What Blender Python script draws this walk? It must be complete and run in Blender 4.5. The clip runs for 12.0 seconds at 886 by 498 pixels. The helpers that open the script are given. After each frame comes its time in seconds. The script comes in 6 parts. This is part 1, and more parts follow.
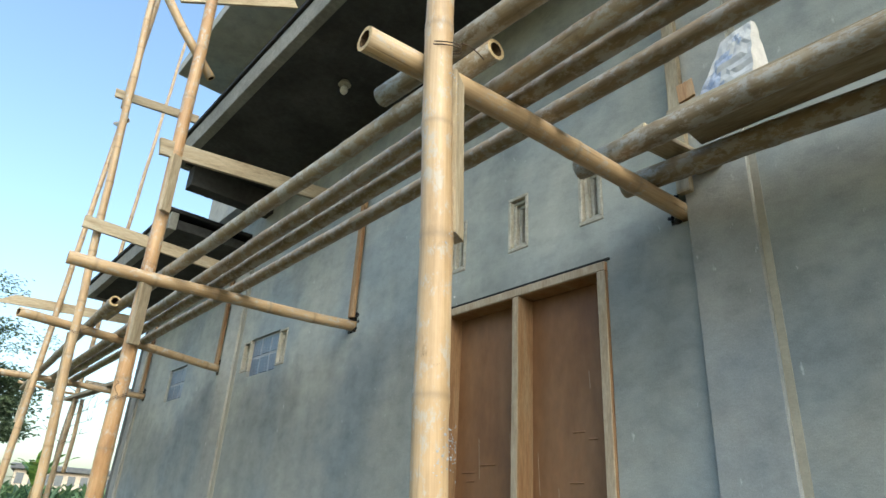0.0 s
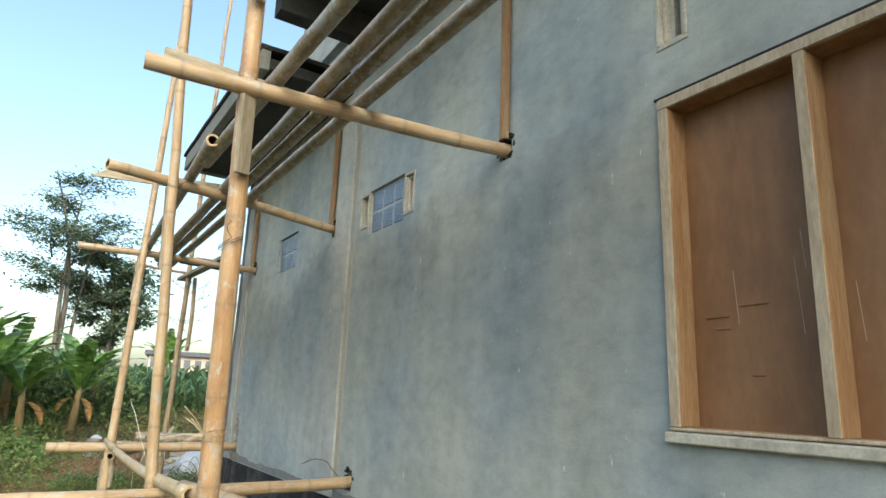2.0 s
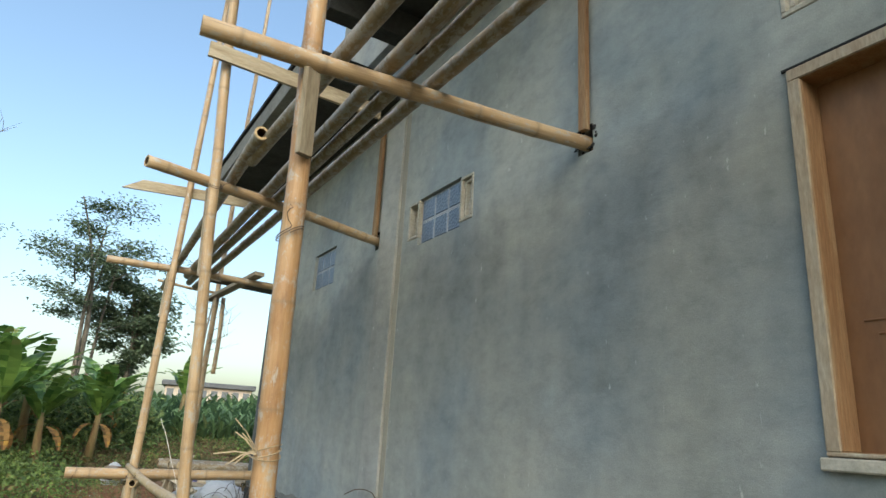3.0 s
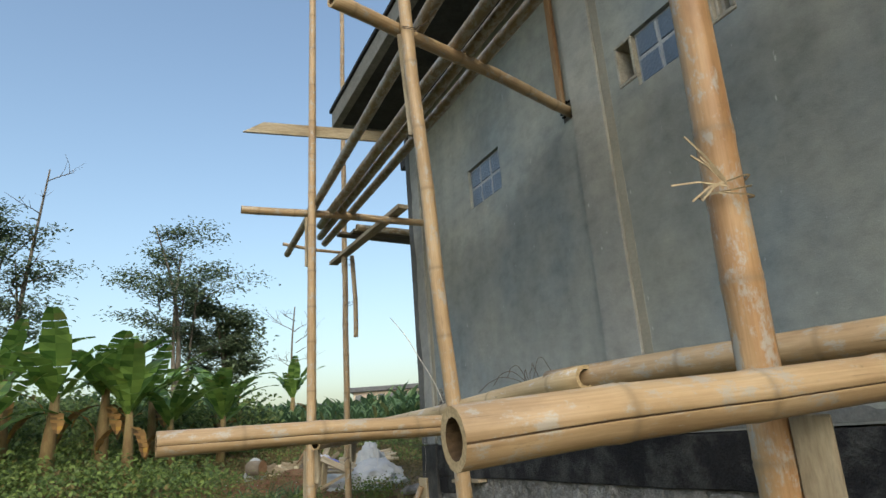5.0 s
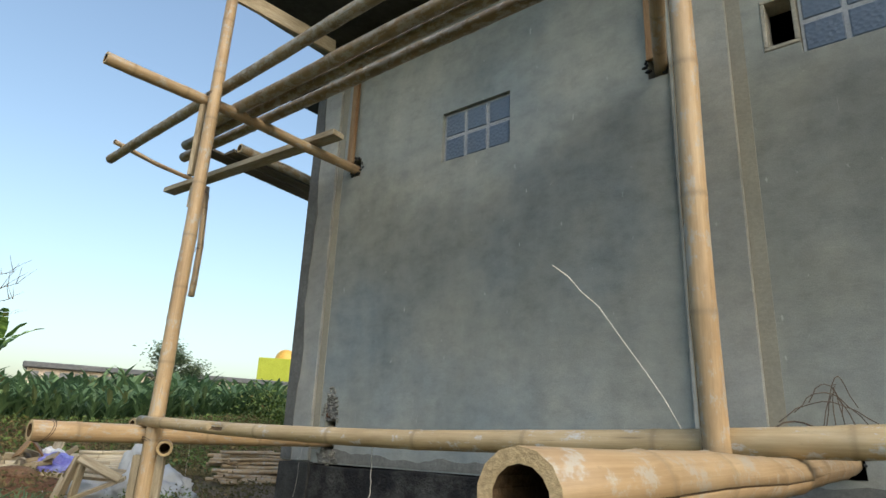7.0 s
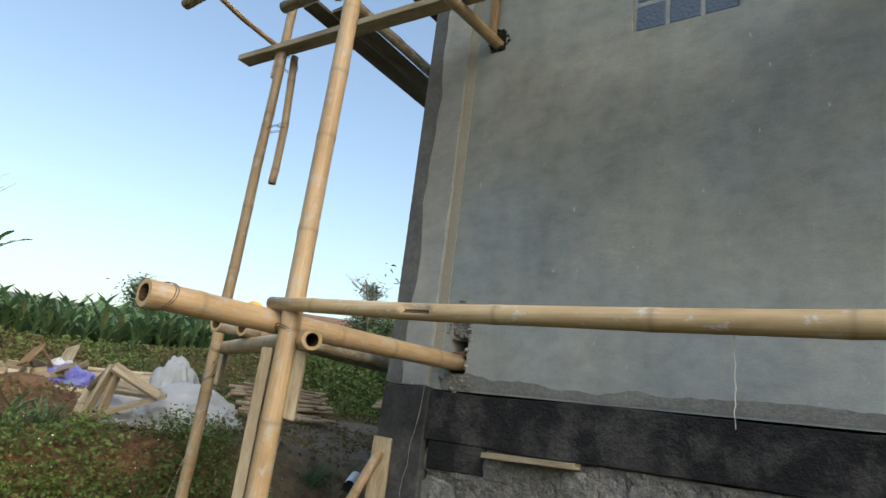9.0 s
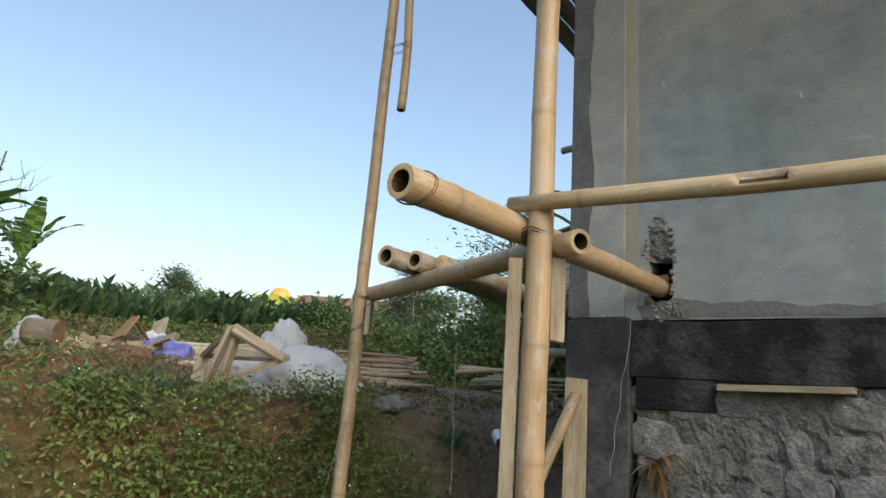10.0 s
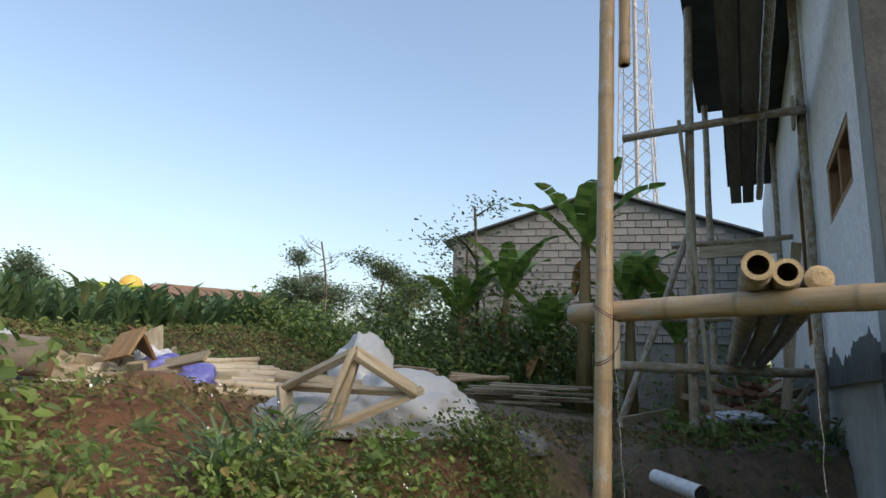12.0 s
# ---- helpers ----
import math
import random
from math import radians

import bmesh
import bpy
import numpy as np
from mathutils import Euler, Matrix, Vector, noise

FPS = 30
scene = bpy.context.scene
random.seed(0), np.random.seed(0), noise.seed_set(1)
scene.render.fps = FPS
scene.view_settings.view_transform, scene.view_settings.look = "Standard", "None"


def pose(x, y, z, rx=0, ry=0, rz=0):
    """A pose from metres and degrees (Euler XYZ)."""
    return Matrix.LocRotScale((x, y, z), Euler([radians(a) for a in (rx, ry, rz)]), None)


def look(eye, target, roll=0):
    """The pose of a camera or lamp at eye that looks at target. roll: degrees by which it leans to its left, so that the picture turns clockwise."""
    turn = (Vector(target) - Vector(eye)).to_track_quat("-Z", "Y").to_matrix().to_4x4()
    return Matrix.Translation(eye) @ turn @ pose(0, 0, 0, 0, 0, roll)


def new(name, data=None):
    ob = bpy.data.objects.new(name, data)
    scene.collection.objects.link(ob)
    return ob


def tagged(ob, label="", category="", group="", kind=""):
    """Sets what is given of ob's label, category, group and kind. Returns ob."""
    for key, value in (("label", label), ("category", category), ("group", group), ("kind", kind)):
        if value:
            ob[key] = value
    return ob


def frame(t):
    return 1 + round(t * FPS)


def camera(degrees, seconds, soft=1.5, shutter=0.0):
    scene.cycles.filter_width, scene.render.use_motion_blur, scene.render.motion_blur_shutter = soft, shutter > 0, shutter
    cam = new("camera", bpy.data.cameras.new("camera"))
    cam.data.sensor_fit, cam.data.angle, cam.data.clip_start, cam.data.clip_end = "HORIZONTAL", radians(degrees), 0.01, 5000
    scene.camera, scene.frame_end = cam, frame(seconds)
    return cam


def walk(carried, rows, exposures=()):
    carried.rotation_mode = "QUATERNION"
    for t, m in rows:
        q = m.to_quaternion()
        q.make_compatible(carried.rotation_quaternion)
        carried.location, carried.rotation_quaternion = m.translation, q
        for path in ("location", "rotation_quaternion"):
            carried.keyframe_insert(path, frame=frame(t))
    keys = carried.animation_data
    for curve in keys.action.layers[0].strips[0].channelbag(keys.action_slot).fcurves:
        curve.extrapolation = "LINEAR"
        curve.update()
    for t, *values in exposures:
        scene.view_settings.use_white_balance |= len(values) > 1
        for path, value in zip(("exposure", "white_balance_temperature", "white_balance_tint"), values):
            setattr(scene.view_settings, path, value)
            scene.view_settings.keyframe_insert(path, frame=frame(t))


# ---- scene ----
cam = camera(69.9, 12.0)
PATH = [
    (0, (-2.615, -0.65, 2.751), (-1.455, 0.761, 3.563), 3.4),
    (0.5, (-2.537, -0.299, 2.742), (-1.44, 1.215, 3.452), 2.9),
    (1, (-2.489, 0.091, 2.681), (-1.359, 1.572, 3.408), 4.0),
    (1.5, (-2.372, 0.404, 2.707), (-1.185, 1.919, 3.251), 1.0),
    (2, (-2.294, 0.668, 2.701), (-1.258, 2.316, 3.16), 2.3),
    (2.5, (-2.306, 0.905, 2.662), (-1.287, 2.543, 3.19), 2.5),
    (4.5, (-2.525, 2.34, 2.147), (-1.792, 4.109, 2.722), 5.0),
    (5, (-2.888, 2.796, 1.938), (-2.045, 4.52, 2.502), -4.4),
    (5.5, (-3.138, 3.547, 1.943), (-2.072, 5.03, 2.758), -6.6),
    (6, (-3.35, 4.223, 2.023), (-2.036, 5.553, 2.733), 3.0),
    (6.5, (-3.371, 4.706, 2.045), (-1.972, 5.996, 2.66), 3.0),
    (8.5, (-3.304, 6.412, 1.833), (-1.679, 7.439, 2.387), 4.9),
    (9, (-3.276, 6.769, 1.705), (-1.724, 7.927, 2.206), 7.1),
    (9.5, (-3.304, 7.278, 1.552), (-1.748, 8.439, 2.032), -0.5),
    (10, (-3.335, 7.869, 1.427), (-1.796, 9.074, 1.854), 3.8),
    (10.5, (-3.257, 8.631, 1.422), (-1.661, 9.728, 1.924), 2.7),
    (11, (-3.233, 9.188, 1.567), (-1.563, 10.223, 1.936), 5.6),
    (11.5, (-3.302, 9.643, 1.605), (-1.573, 10.535, 2.067), 2.2),
    (12, (-3.438, 10.135, 1.604), (-1.67, 10.969, 2.026), 2.7),
]
walk(cam, [(t, look(eye, target, roll)) for t, eye, target, roll in PATH], [(0, 1.55, 6250, 2), (1, 1.45, 6250, 2), (2, 1.6, 6400, 3), (2.5, 1.45, 6400, 3), (4.5, 0.85, 6650, 5), (6.5, 1.0, 6750, 6), (8.5, 1.1, 6850, 8), (10, 1.1, 6800, 9), (12, 1.1, 6900, 12)])

# ---- light ----
world = bpy.data.worlds.new("world")
scene.world = world
world.use_nodes = True
wn = world.node_tree.nodes
sky = wn.new("ShaderNodeTexSky")
sky.sky_type = 'NISHITA'
sky.sun_disc = False
sky.sun_elevation = radians(38)
sky.sun_rotation = radians(198)
sky.air_density, sky.dust_density, sky.ozone_density = 1.3, 3.4, 2.0
wn["Background"].inputs["Strength"].default_value = 0.125
world.node_tree.links.new(sky.outputs["Color"], wn["Background"].inputs["Color"])
sun = new("sun", bpy.data.lights.new("sun", "SUN"))
sun.data.energy, sun.data.angle, sun.data.color = 0.35, radians(40), (1.0, 0.94, 0.86)
sun.matrix_world = look((-6.2, -19.0, 15.6), (0, 0, 0))

# ---- materials ----
def material(name, rough=0.85, bump=0.3):
    m = bpy.data.materials.new(name)
    m.use_nodes = True
    n = m.node_tree.nodes
    b = n["Principled BSDF"]
    b.inputs["Roughness"].default_value = rough
    b.inputs["Specular IOR Level"].default_value = 0.25 if rough > 0.7 else 0.5
    return m, n, m.node_tree.links, b


def noise_node(n, l, vec, scale, detail=5, rough=0.6):
    t = n.new("ShaderNodeTexNoise")
    t.inputs["Scale"].default_value, t.inputs["Detail"].default_value, t.inputs["Roughness"].default_value = scale, detail, rough
    l.new(vec, t.inputs["Vector"])
    return t.outputs["Fac"]


def ramp(n, l, fac, stops):
    r = n.new("ShaderNodeValToRGB")
    e = r.color_ramp.elements
    while len(e) < len(stops):
        e.new(0.5)
    for k, (p, c) in zip(e, stops):
        k.position, k.color = p, (*c, 1)
    l.new(fac, r.inputs["Fac"])
    return r.outputs["Color"]


def mixed(n, l, a, b, fac, mode='MIX'):
    x = n.new("ShaderNodeMix")
    x.data_type, x.blend_type = 'RGBA', mode
    for sock, v in ((x.inputs[6], a), (x.inputs[7], b), (x.inputs[0], fac)):
        if hasattr(v, "is_linked"):
            l.new(v, sock)
        else:
            sock.default_value = v if not isinstance(v, tuple) else (*v, 1)
    return x.outputs[2]


def scaled(n, l, vec, s):
    mp = n.new("ShaderNodeMapping")
    mp.inputs["Scale"].default_value = s
    l.new(vec, mp.inputs["Vector"])
    return mp.outputs["Vector"]


def bumped(n, l, b, fac, strength=0.3, dist=0.01):
    bp = n.new("ShaderNodeBump")
    bp.inputs["Strength"].default_value, bp.inputs["Distance"].default_value = strength, dist
    l.new(fac, bp.inputs["Height"])
    l.new(bp.outputs["Normal"], b.inputs["Normal"])


def two_tone(name, stops, scale=3, fine=40, rough=0.85, stretch=(1, 1, 1), bump=0.3, dist=0.01, vary=0.0, coord="Object", grain=0.6):
    """A surface of broad patches and fine grain, varied from object to object."""
    m, n, l, b = material(name, rough)
    v = scaled(n, l, n.new("ShaderNodeTexCoord").outputs[coord], stretch)
    col = ramp(n, l, noise_node(n, l, v, scale, 6, 0.65), stops)
    f = noise_node(n, l, v, fine, 4, 0.7)
    col = mixed(n, l, col, ramp(n, l, f, [(0.3, (0.62, 0.62, 0.62)), (0.7, (1.25, 1.25, 1.25))]), grain, 'MULTIPLY')
    if vary:
        r = n.new("ShaderNodeObjectInfo").outputs["Random"]
        col = mixed(n, l, col, ramp(n, l, r, [(0, (1 - vary,) * 3), (1, (1 + vary * 0.6,) * 3)]), 1.0, 'MULTIPLY')
    l.new(col, b.inputs["Base Color"])
    bumped(n, l, b, f, bump, dist)
    return m


def leafy(name, dark, light, dry=(0.2, 0.15, 0.05), rough=0.55):
    m, n, l, b = material(name, rough)
    g = n.new("ShaderNodeNewGeometry")
    col = ramp(n, l, g.outputs["Random Per Island"], [(0.0, dark), (0.5, tuple((p + q) / 2 for p, q in zip(dark, light))), (0.92, light), (1.0, dry)])
    v = n.new("ShaderNodeTexCoord").outputs["Object"]
    f = noise_node(n, l, v, 1.3, 3)
    col = mixed(n, l, col, ramp(n, l, f, [(0.3, (0.65, 0.7, 0.65)), (0.7, (1.25, 1.2, 1.1))]), 1.0, 'MULTIPLY')
    l.new(col, b.inputs["Base Color"])
    t = n.new("ShaderNodeBsdfTranslucent")
    l.new(col, t.inputs["Color"])
    mx = n.new("ShaderNodeMixShader")
    mx.inputs[0].default_value = 0.3
    l.new(b.outputs[0], mx.inputs[1]), l.new(t.outputs[0], mx.inputs[2])
    l.new(mx.outputs[0], n["Material Output"].inputs["Surface"])
    return m


def plaster(name, tones, stain=0.5):
    """Raw cement render: trowel clouds, vertical run marks, a damp day-joint band and pale specks."""
    m, n, l, b = material(name, 0.92)
    v = n.new("ShaderNodeTexCoord").outputs["Object"]
    col = ramp(n, l, noise_node(n, l, v, 1.1, 7, 0.62), tones)
    runs = noise_node(n, l, scaled(n, l, v, (2.2, 2.2, 0.6)), 1.3, 5, 0.6)
    col = mixed(n, l, col, ramp(n, l, runs, [(0.3, (0.74, 0.76, 0.76)), (0.52, (1, 1, 1)), (0.72, (1.2, 1.2, 1.17))]), 0.5, 'MULTIPLY')
    arcs = noise_node(n, l, scaled(n, l, v, (1, 1, 1.6)), 5.5, 8, 0.7)
    col = mixed(n, l, col, ramp(n, l, arcs, [(0.30, (0.78, 0.79, 0.80)), (0.5, (1, 1, 1)), (0.70, (1.16, 1.16, 1.15))]), 0.85, 'MULTIPLY')
    # day-joint: the lower lift is damper, with a soft wandering upper edge
    sx = n.new("ShaderNodeSeparateXYZ")
    l.new(v, sx.inputs[0])
    wob = n.new("ShaderNodeMath")
    wob.operation = 'MULTIPLY_ADD'
    l.new(noise_node(n, l, v, 0.55, 4, 0.55), wob.inputs[0])
    wob.inputs[1].default_value = 1.7
    l.new(sx.outputs["Z"], wob.inputs[2])
    band = ramp(n, l, wob.outputs[0], [(0.0, (1, 1, 1)), (1.0, (1, 1, 1))])
    rng = n.new("ShaderNodeMapRange")
    rng.inputs["From Min"].default_value, rng.inputs["From Max"].default_value = 2.2, 6.2
    l.new(wob.outputs[0], rng.inputs["Value"])
    band = ramp(n, l, rng.outputs["Result"], [(0.25, (1.02, 1.02, 1.0)), (0.52, (1 - stain * 0.55,) * 3), (0.60, (1 - stain * 0.5,) * 3), (0.70, (1.06, 1.06, 1.02)), (1.0, (1.1, 1.1, 1.06))])
    col = mixed(n, l, col, band, 1.0, 'MULTIPLY')
    sp = noise_node(n, l, scaled(n, l, v, (1, 1, 0.45)), 22, 3, 0.5)
    col = mixed(n, l, col, (0.62, 0.64, 0.62), ramp(n, l, sp, [(0.70, (0, 0, 0)), (0.76, (0.5, 0.5, 0.5))]))
    dr = noise_node(n, l, scaled(n, l, v, (14, 14, 1.3)), 3.0, 4, 0.55)
    col = mixed(n, l, col, (0.55, 0.57, 0.56), ramp(n, l, dr, [(0.71, (0, 0, 0)), (0.76, (0.28, 0.28, 0.28))]))
    sc = noise_node(n, l, scaled(n, l, v, (2.5, 2.5, 1.2)), 5.5, 9, 0.8)
    col = mixed(n, l, col, (0.10, 0.11, 0.115), ramp(n, l, sc, [(0.655, (0, 0, 0)), (0.70, (0.4, 0.4, 0.4))]))
    blue = noise_node(n, l, v, 0.75, 4, 0.55)
    col = mixed(n, l, col, ramp(n, l, blue, [(0.36, (0.86, 0.93, 1.02)), (0.5, (1, 1, 1)), (0.66, (1.06, 1.03, 0.97))]), 1.0, 'MULTIPLY')
    fine = noise_node(n, l, v, 160, 4, 0.7)
    col = mixed(n, l, col, ramp(n, l, fine, [(0.3, (0.86,) * 3), (0.7, (1.12,) * 3)]), 0.8, 'MULTIPLY')
    l.new(col, b.inputs["Base Color"])
    add = n.new("ShaderNodeMath")
    add.operation = 'MULTIPLY_ADD'
    l.new(fine, add.inputs[0])
    add.inputs[1].default_value = 0.25
    l.new(arcs, add.inputs[2])
    bumped(n, l, b, add.outputs[0], 0.35, 0.012)
    return m


def bamboo_material(name, tones, dirt=0.58, splash=(0.42, 0.41, 0.37)):
    m, n, l, b = material(name, 0.5)
    v = n.new("ShaderNodeTexCoord").outputs["Object"]
    rnd = n.new("ShaderNodeObjectInfo").outputs["Random"]
    off = n.new("ShaderNodeVectorMath")
    off.operation = 'ADD'
    cmb = n.new("ShaderNodeCombineXYZ")
    mul = n.new("ShaderNodeMath")
    mul.operation = 'MULTIPLY'
    mul.inputs[1].default_value = 40.0
    l.new(rnd, mul.inputs[0])
    for i in range(3):
        l.new(mul.outputs[0], cmb.inputs[i])
    l.new(v, off.inputs[0]), l.new(cmb.outputs[0], off.inputs[1])
    v = off.outputs[0]
    fibre = noise_node(n, l, scaled(n, l, v, (60, 60, 1.2)), 2.0, 4, 0.6)
    patch = noise_node(n, l, scaled(n, l, v, (6, 6, 1.6)), 1.5, 6, 0.65)
    col = ramp(n, l, patch, [(0.25, tones[0]), (0.42, tones[1]), (0.6, tones[2]), (0.78, tones[3])])
    col = mixed(n, l, col, ramp(n, l, fibre, [(0.25, (0.72, 0.68, 0.6)), (0.7, (1.12, 1.12, 1.1))]), 0.75, 'MULTIPLY')
    col = mixed(n, l, col, ramp(n, l, rnd, [(0, (0.84, 0.82, 0.78)), (1, (1.08, 1.04, 0.98))]), 1.0, 'MULTIPLY')
    # cement splashes and mould
    sp = noise_node(n, l, scaled(n, l, v, (9, 9, 5)), 2.2, 8, 0.75)
    col = mixed(n, l, col, splash, ramp(n, l, sp, [(dirt, (0, 0, 0)), (dirt + 0.08, (0.75, 0.75, 0.75))]))
    sp2 = noise_node(n, l, scaled(n, l, v, (14, 14, 8)), 2.0, 8, 0.75)
    col = mixed(n, l, col, (0.10, 0.075, 0.045), ramp(n, l, sp2, [(0.62, (0, 0, 0)), (0.72, (0.6, 0.6, 0.6))]))
    hair = noise_node(n, l, scaled(n, l, v, (70, 70, 2.2)), 1.0, 3, 0.5)
    col = mixed(n, l, col, (0.12, 0.085, 0.05), ramp(n, l, hair, [(0.70, (0, 0, 0)), (0.74, (0.6, 0.6, 0.6))]))
    fleck = noise_node(n, l, scaled(n, l, v, (40, 40, 22)), 2.0, 4, 0.7)
    col = mixed(n, l, col, (0.50, 0.49, 0.45), ramp(n, l, fleck, [(0.68, (0, 0, 0)), (0.74, (0.7, 0.7, 0.7))]))
    at = n.new("ShaderNodeAttribute")
    at.attribute_name = "joint"
    col = mixed(n, l, col, (0.20, 0.15, 0.09), mixed(n, l, (0.0, 0.0, 0.0), at.outputs["Color"], 0.5))
    l.new(col, b.inputs["Base Color"])
    bumped(n, l, b, fibre, 0.25, 0.003)
    return m


M_WALL = plaster("cement_plaster", [(0.28, (0.24, 0.264, 0.264)), (0.46, (0.30, 0.32, 0.313)), (0.58, (0.34, 0.356, 0.34)), (0.74, (0.395, 0.405, 0.38))], 0.40)
M_COL = plaster("smooth_cement", [(0.3, (0.29, 0.30, 0.295)), (0.7, (0.39, 0.395, 0.38))], 0.4)
M_WHITE = two_tone("white_skim_plaster", [(0.3, (0.70, 0.71, 0.72)), (0.7, (0.83, 0.83, 0.83))], 1.2, 30, 0.9)
M_CONC = two_tone("raw_concrete", [(0.3, (0.18, 0.18, 0.165)), (0.7, (0.30, 0.30, 0.27))], 2.0, 30, 0.95, bump=0.5)
# Near-black against M_CONC: the shade under the slabs is in this colour.
M_SOFFIT = two_tone("shade_toned_concrete", [(0.3, (0.035, 0.036, 0.036)), (0.7, (0.075, 0.076, 0.074))], 2.0, 25, 0.95, bump=0.4)
M_DARK = two_tone("damp_beam_concrete", [(0.3, (0.012, 0.013, 0.015)), (0.5, (0.024, 0.025, 0.028)), (0.58, (0.06, 0.062, 0.062)), (0.78, (0.13, 0.13, 0.125))], 2.2, 40, 0.93, bump=0.9, dist=0.03)
M_STONE = two_tone("rubble_stone", [(0.3, (0.17, 0.168, 0.16)), (0.5, (0.26, 0.26, 0.25)), (0.72, (0.38, 0.375, 0.355))], 9, 55, 0.97, bump=1.0, dist=0.02, vary=0.22, grain=0.9)
M_MORTAR = two_tone("rubble_mortar", [(0.3, (0.12, 0.118, 0.11)), (0.5, (0.22, 0.215, 0.20)), (0.7, (0.33, 0.32, 0.295))], 7, 60, 0.97, bump=1.0, dist=0.025, grain=0.9)
M_TAN = two_tone("tan_screed", [(0.3, (0.30, 0.29, 0.24)), (0.7, (0.385, 0.365, 0.295))], 4, 60, 0.95, grain=0.2)
M_TAN_SOFT = two_tone("greyed_screed", [(0.3, (0.30, 0.285, 0.235)), (0.7, (0.365, 0.345, 0.28))], 4, 60, 0.95, grain=0.3)
M_BAMBOO = bamboo_material("bamboo", [(0.27, 0.19, 0.115), (0.415, 0.305, 0.188), (0.50, 0.385, 0.25), (0.53, 0.455, 0.345)], 0.53)
# Cement-grey stain, darkened further so the poles' shade is in the tone.
M_BAMBOO_GREY = bamboo_material("stained_and_shaded_bamboo", [(0.15, 0.115, 0.075), (0.25, 0.20, 0.13), (0.34, 0.28, 0.19), (0.40, 0.36, 0.28)], 0.48)
M_BAMBOO_OLD = bamboo_material("old_brown_bamboo", [(0.20, 0.11, 0.055), (0.40, 0.24, 0.12), (0.50, 0.34, 0.19), (0.52, 0.42, 0.29)], 0.52)
M_BAMBOO_PALE = bamboo_material("sun_bleached_bamboo", [(0.36, 0.30, 0.21), (0.50, 0.44, 0.33), (0.60, 0.55, 0.43), (0.62, 0.59, 0.50)], 0.62)
M_BAMBOO_PAINT = bamboo_material("paint_splashed_bamboo", [(0.30, 0.22, 0.13), (0.42, 0.33, 0.20), (0.50, 0.41, 0.27), (0.52, 0.47, 0.36)], 0.56, (0.58, 0.62, 0.66))
# Pith brown darkened: the shade in hollow ends and slots is coloured in.
M_PITH = two_tone("bamboo_inside_shade", [(0.3, (0.045, 0.03, 0.018)), (0.7, (0.13, 0.085, 0.045))], 20, 90, 0.9)
M_CUT = two_tone("bamboo_cut_end", [(0.3, (0.42, 0.31, 0.17)), (0.7, (0.6, 0.46, 0.27))], 30, 120, 0.85)
M_BOARD = two_tone("cement_stained_board", [(0.25, (0.22, 0.17, 0.11)), (0.5, (0.40, 0.34, 0.24)), (0.75, (0.50, 0.46, 0.37))], 2.0, 12, 0.9, (6, 6, 1), vary=0.25)
# Darkened copy of the board tones: planks against the sky are painted shaded.
M_SHADE_BOARD = two_tone("silhouette_dark_board", [(0.25, (0.10, 0.085, 0.065)), (0.5, (0.18, 0.155, 0.12)), (0.75, (0.26, 0.235, 0.195))], 2.0, 12, 0.9, (6, 6, 1), vary=0.25)
M_FRAME = two_tone("raw_timber_frame", [(0.25, (0.23, 0.118, 0.056)), (0.5, (0.31, 0.19, 0.10)), (0.75, (0.37, 0.28, 0.175))], 1.8, 14, 0.75, (8, 8, 1))
M_PLY = two_tone("red_brown_plywood", [(0.25, (0.115, 0.05, 0.02)), (0.45, (0.18, 0.085, 0.033)), (0.62, (0.22, 0.115, 0.052)), (0.8, (0.25, 0.108, 0.04))], 1.3, 9, 0.55, (2, 2, 0.8), bump=0.15, grain=0.35)
M_VENT = two_tone("painted_vent_frame", [(0.3, (0.33, 0.31, 0.25)), (0.7, (0.52, 0.49, 0.41))], 6, 40, 0.8)
# Near-black for painted interior shade, and for the real dark sheet and edge.
M_BLACK = two_tone("shade_and_sheet_black", [(0.3, (0.02, 0.02, 0.02)), (0.7, (0.04, 0.04, 0.04))], 3, 20)
M_EARTH = two_tone("red_earth", [(0.3, (0.12, 0.07, 0.04)), (0.5, (0.22, 0.13, 0.078)), (0.75, (0.31, 0.21, 0.13))], 1.6, 25, 0.95, bump=1.0, dist=0.05)
M_WIRE = two_tone("rusty_wire", [(0.3, (0.06, 0.045, 0.035)), (0.7, (0.14, 0.10, 0.07))], 30, 90, 0.7)


def glass_block_material():
    m, n, l, b = material("glass_block", 0.28)
    v = n.new("ShaderNodeTexCoord").outputs["Object"]
    w = n.new("ShaderNodeTexVoronoi")
    w.inputs["Scale"].default_value = 45
    l.new(v, w.inputs["Vector"])
    b.inputs["Base Color"].default_value = (0.15, 0.20, 0.27, 1)
    b.inputs["Metallic"].default_value = 0.0
    b.inputs["Transmission Weight"].default_value = 0.25
    b.inputs["Coat Weight"].default_value = 0.25
    bumped(n, l, b, w.outputs["Distance"], 0.6, 0.008)
    return m


M_GLASS = glass_block_material()


# ---- builders ----
def part(name, bm, mat, parent=None, label="", smooth=False):
    me = bpy.data.meshes.new(name)
    bm.to_mesh(me)
    bm.free()
    for mm in (mat if isinstance(mat, (list, tuple)) else [mat]):
        me.materials.append(mm)
    if smooth:
        for p in me.polygons:
            p.use_smooth = True
    ob = new(name, me)
    if parent is not None:
        ob.parent = parent
    if label:
        ob["label"] = label
    return ob


def thing(name, label, category, at=(0, 0, 0), group="", kind=""):
    ob = new(name)
    ob.location = at
    return tagged(ob, label, category, group, kind)


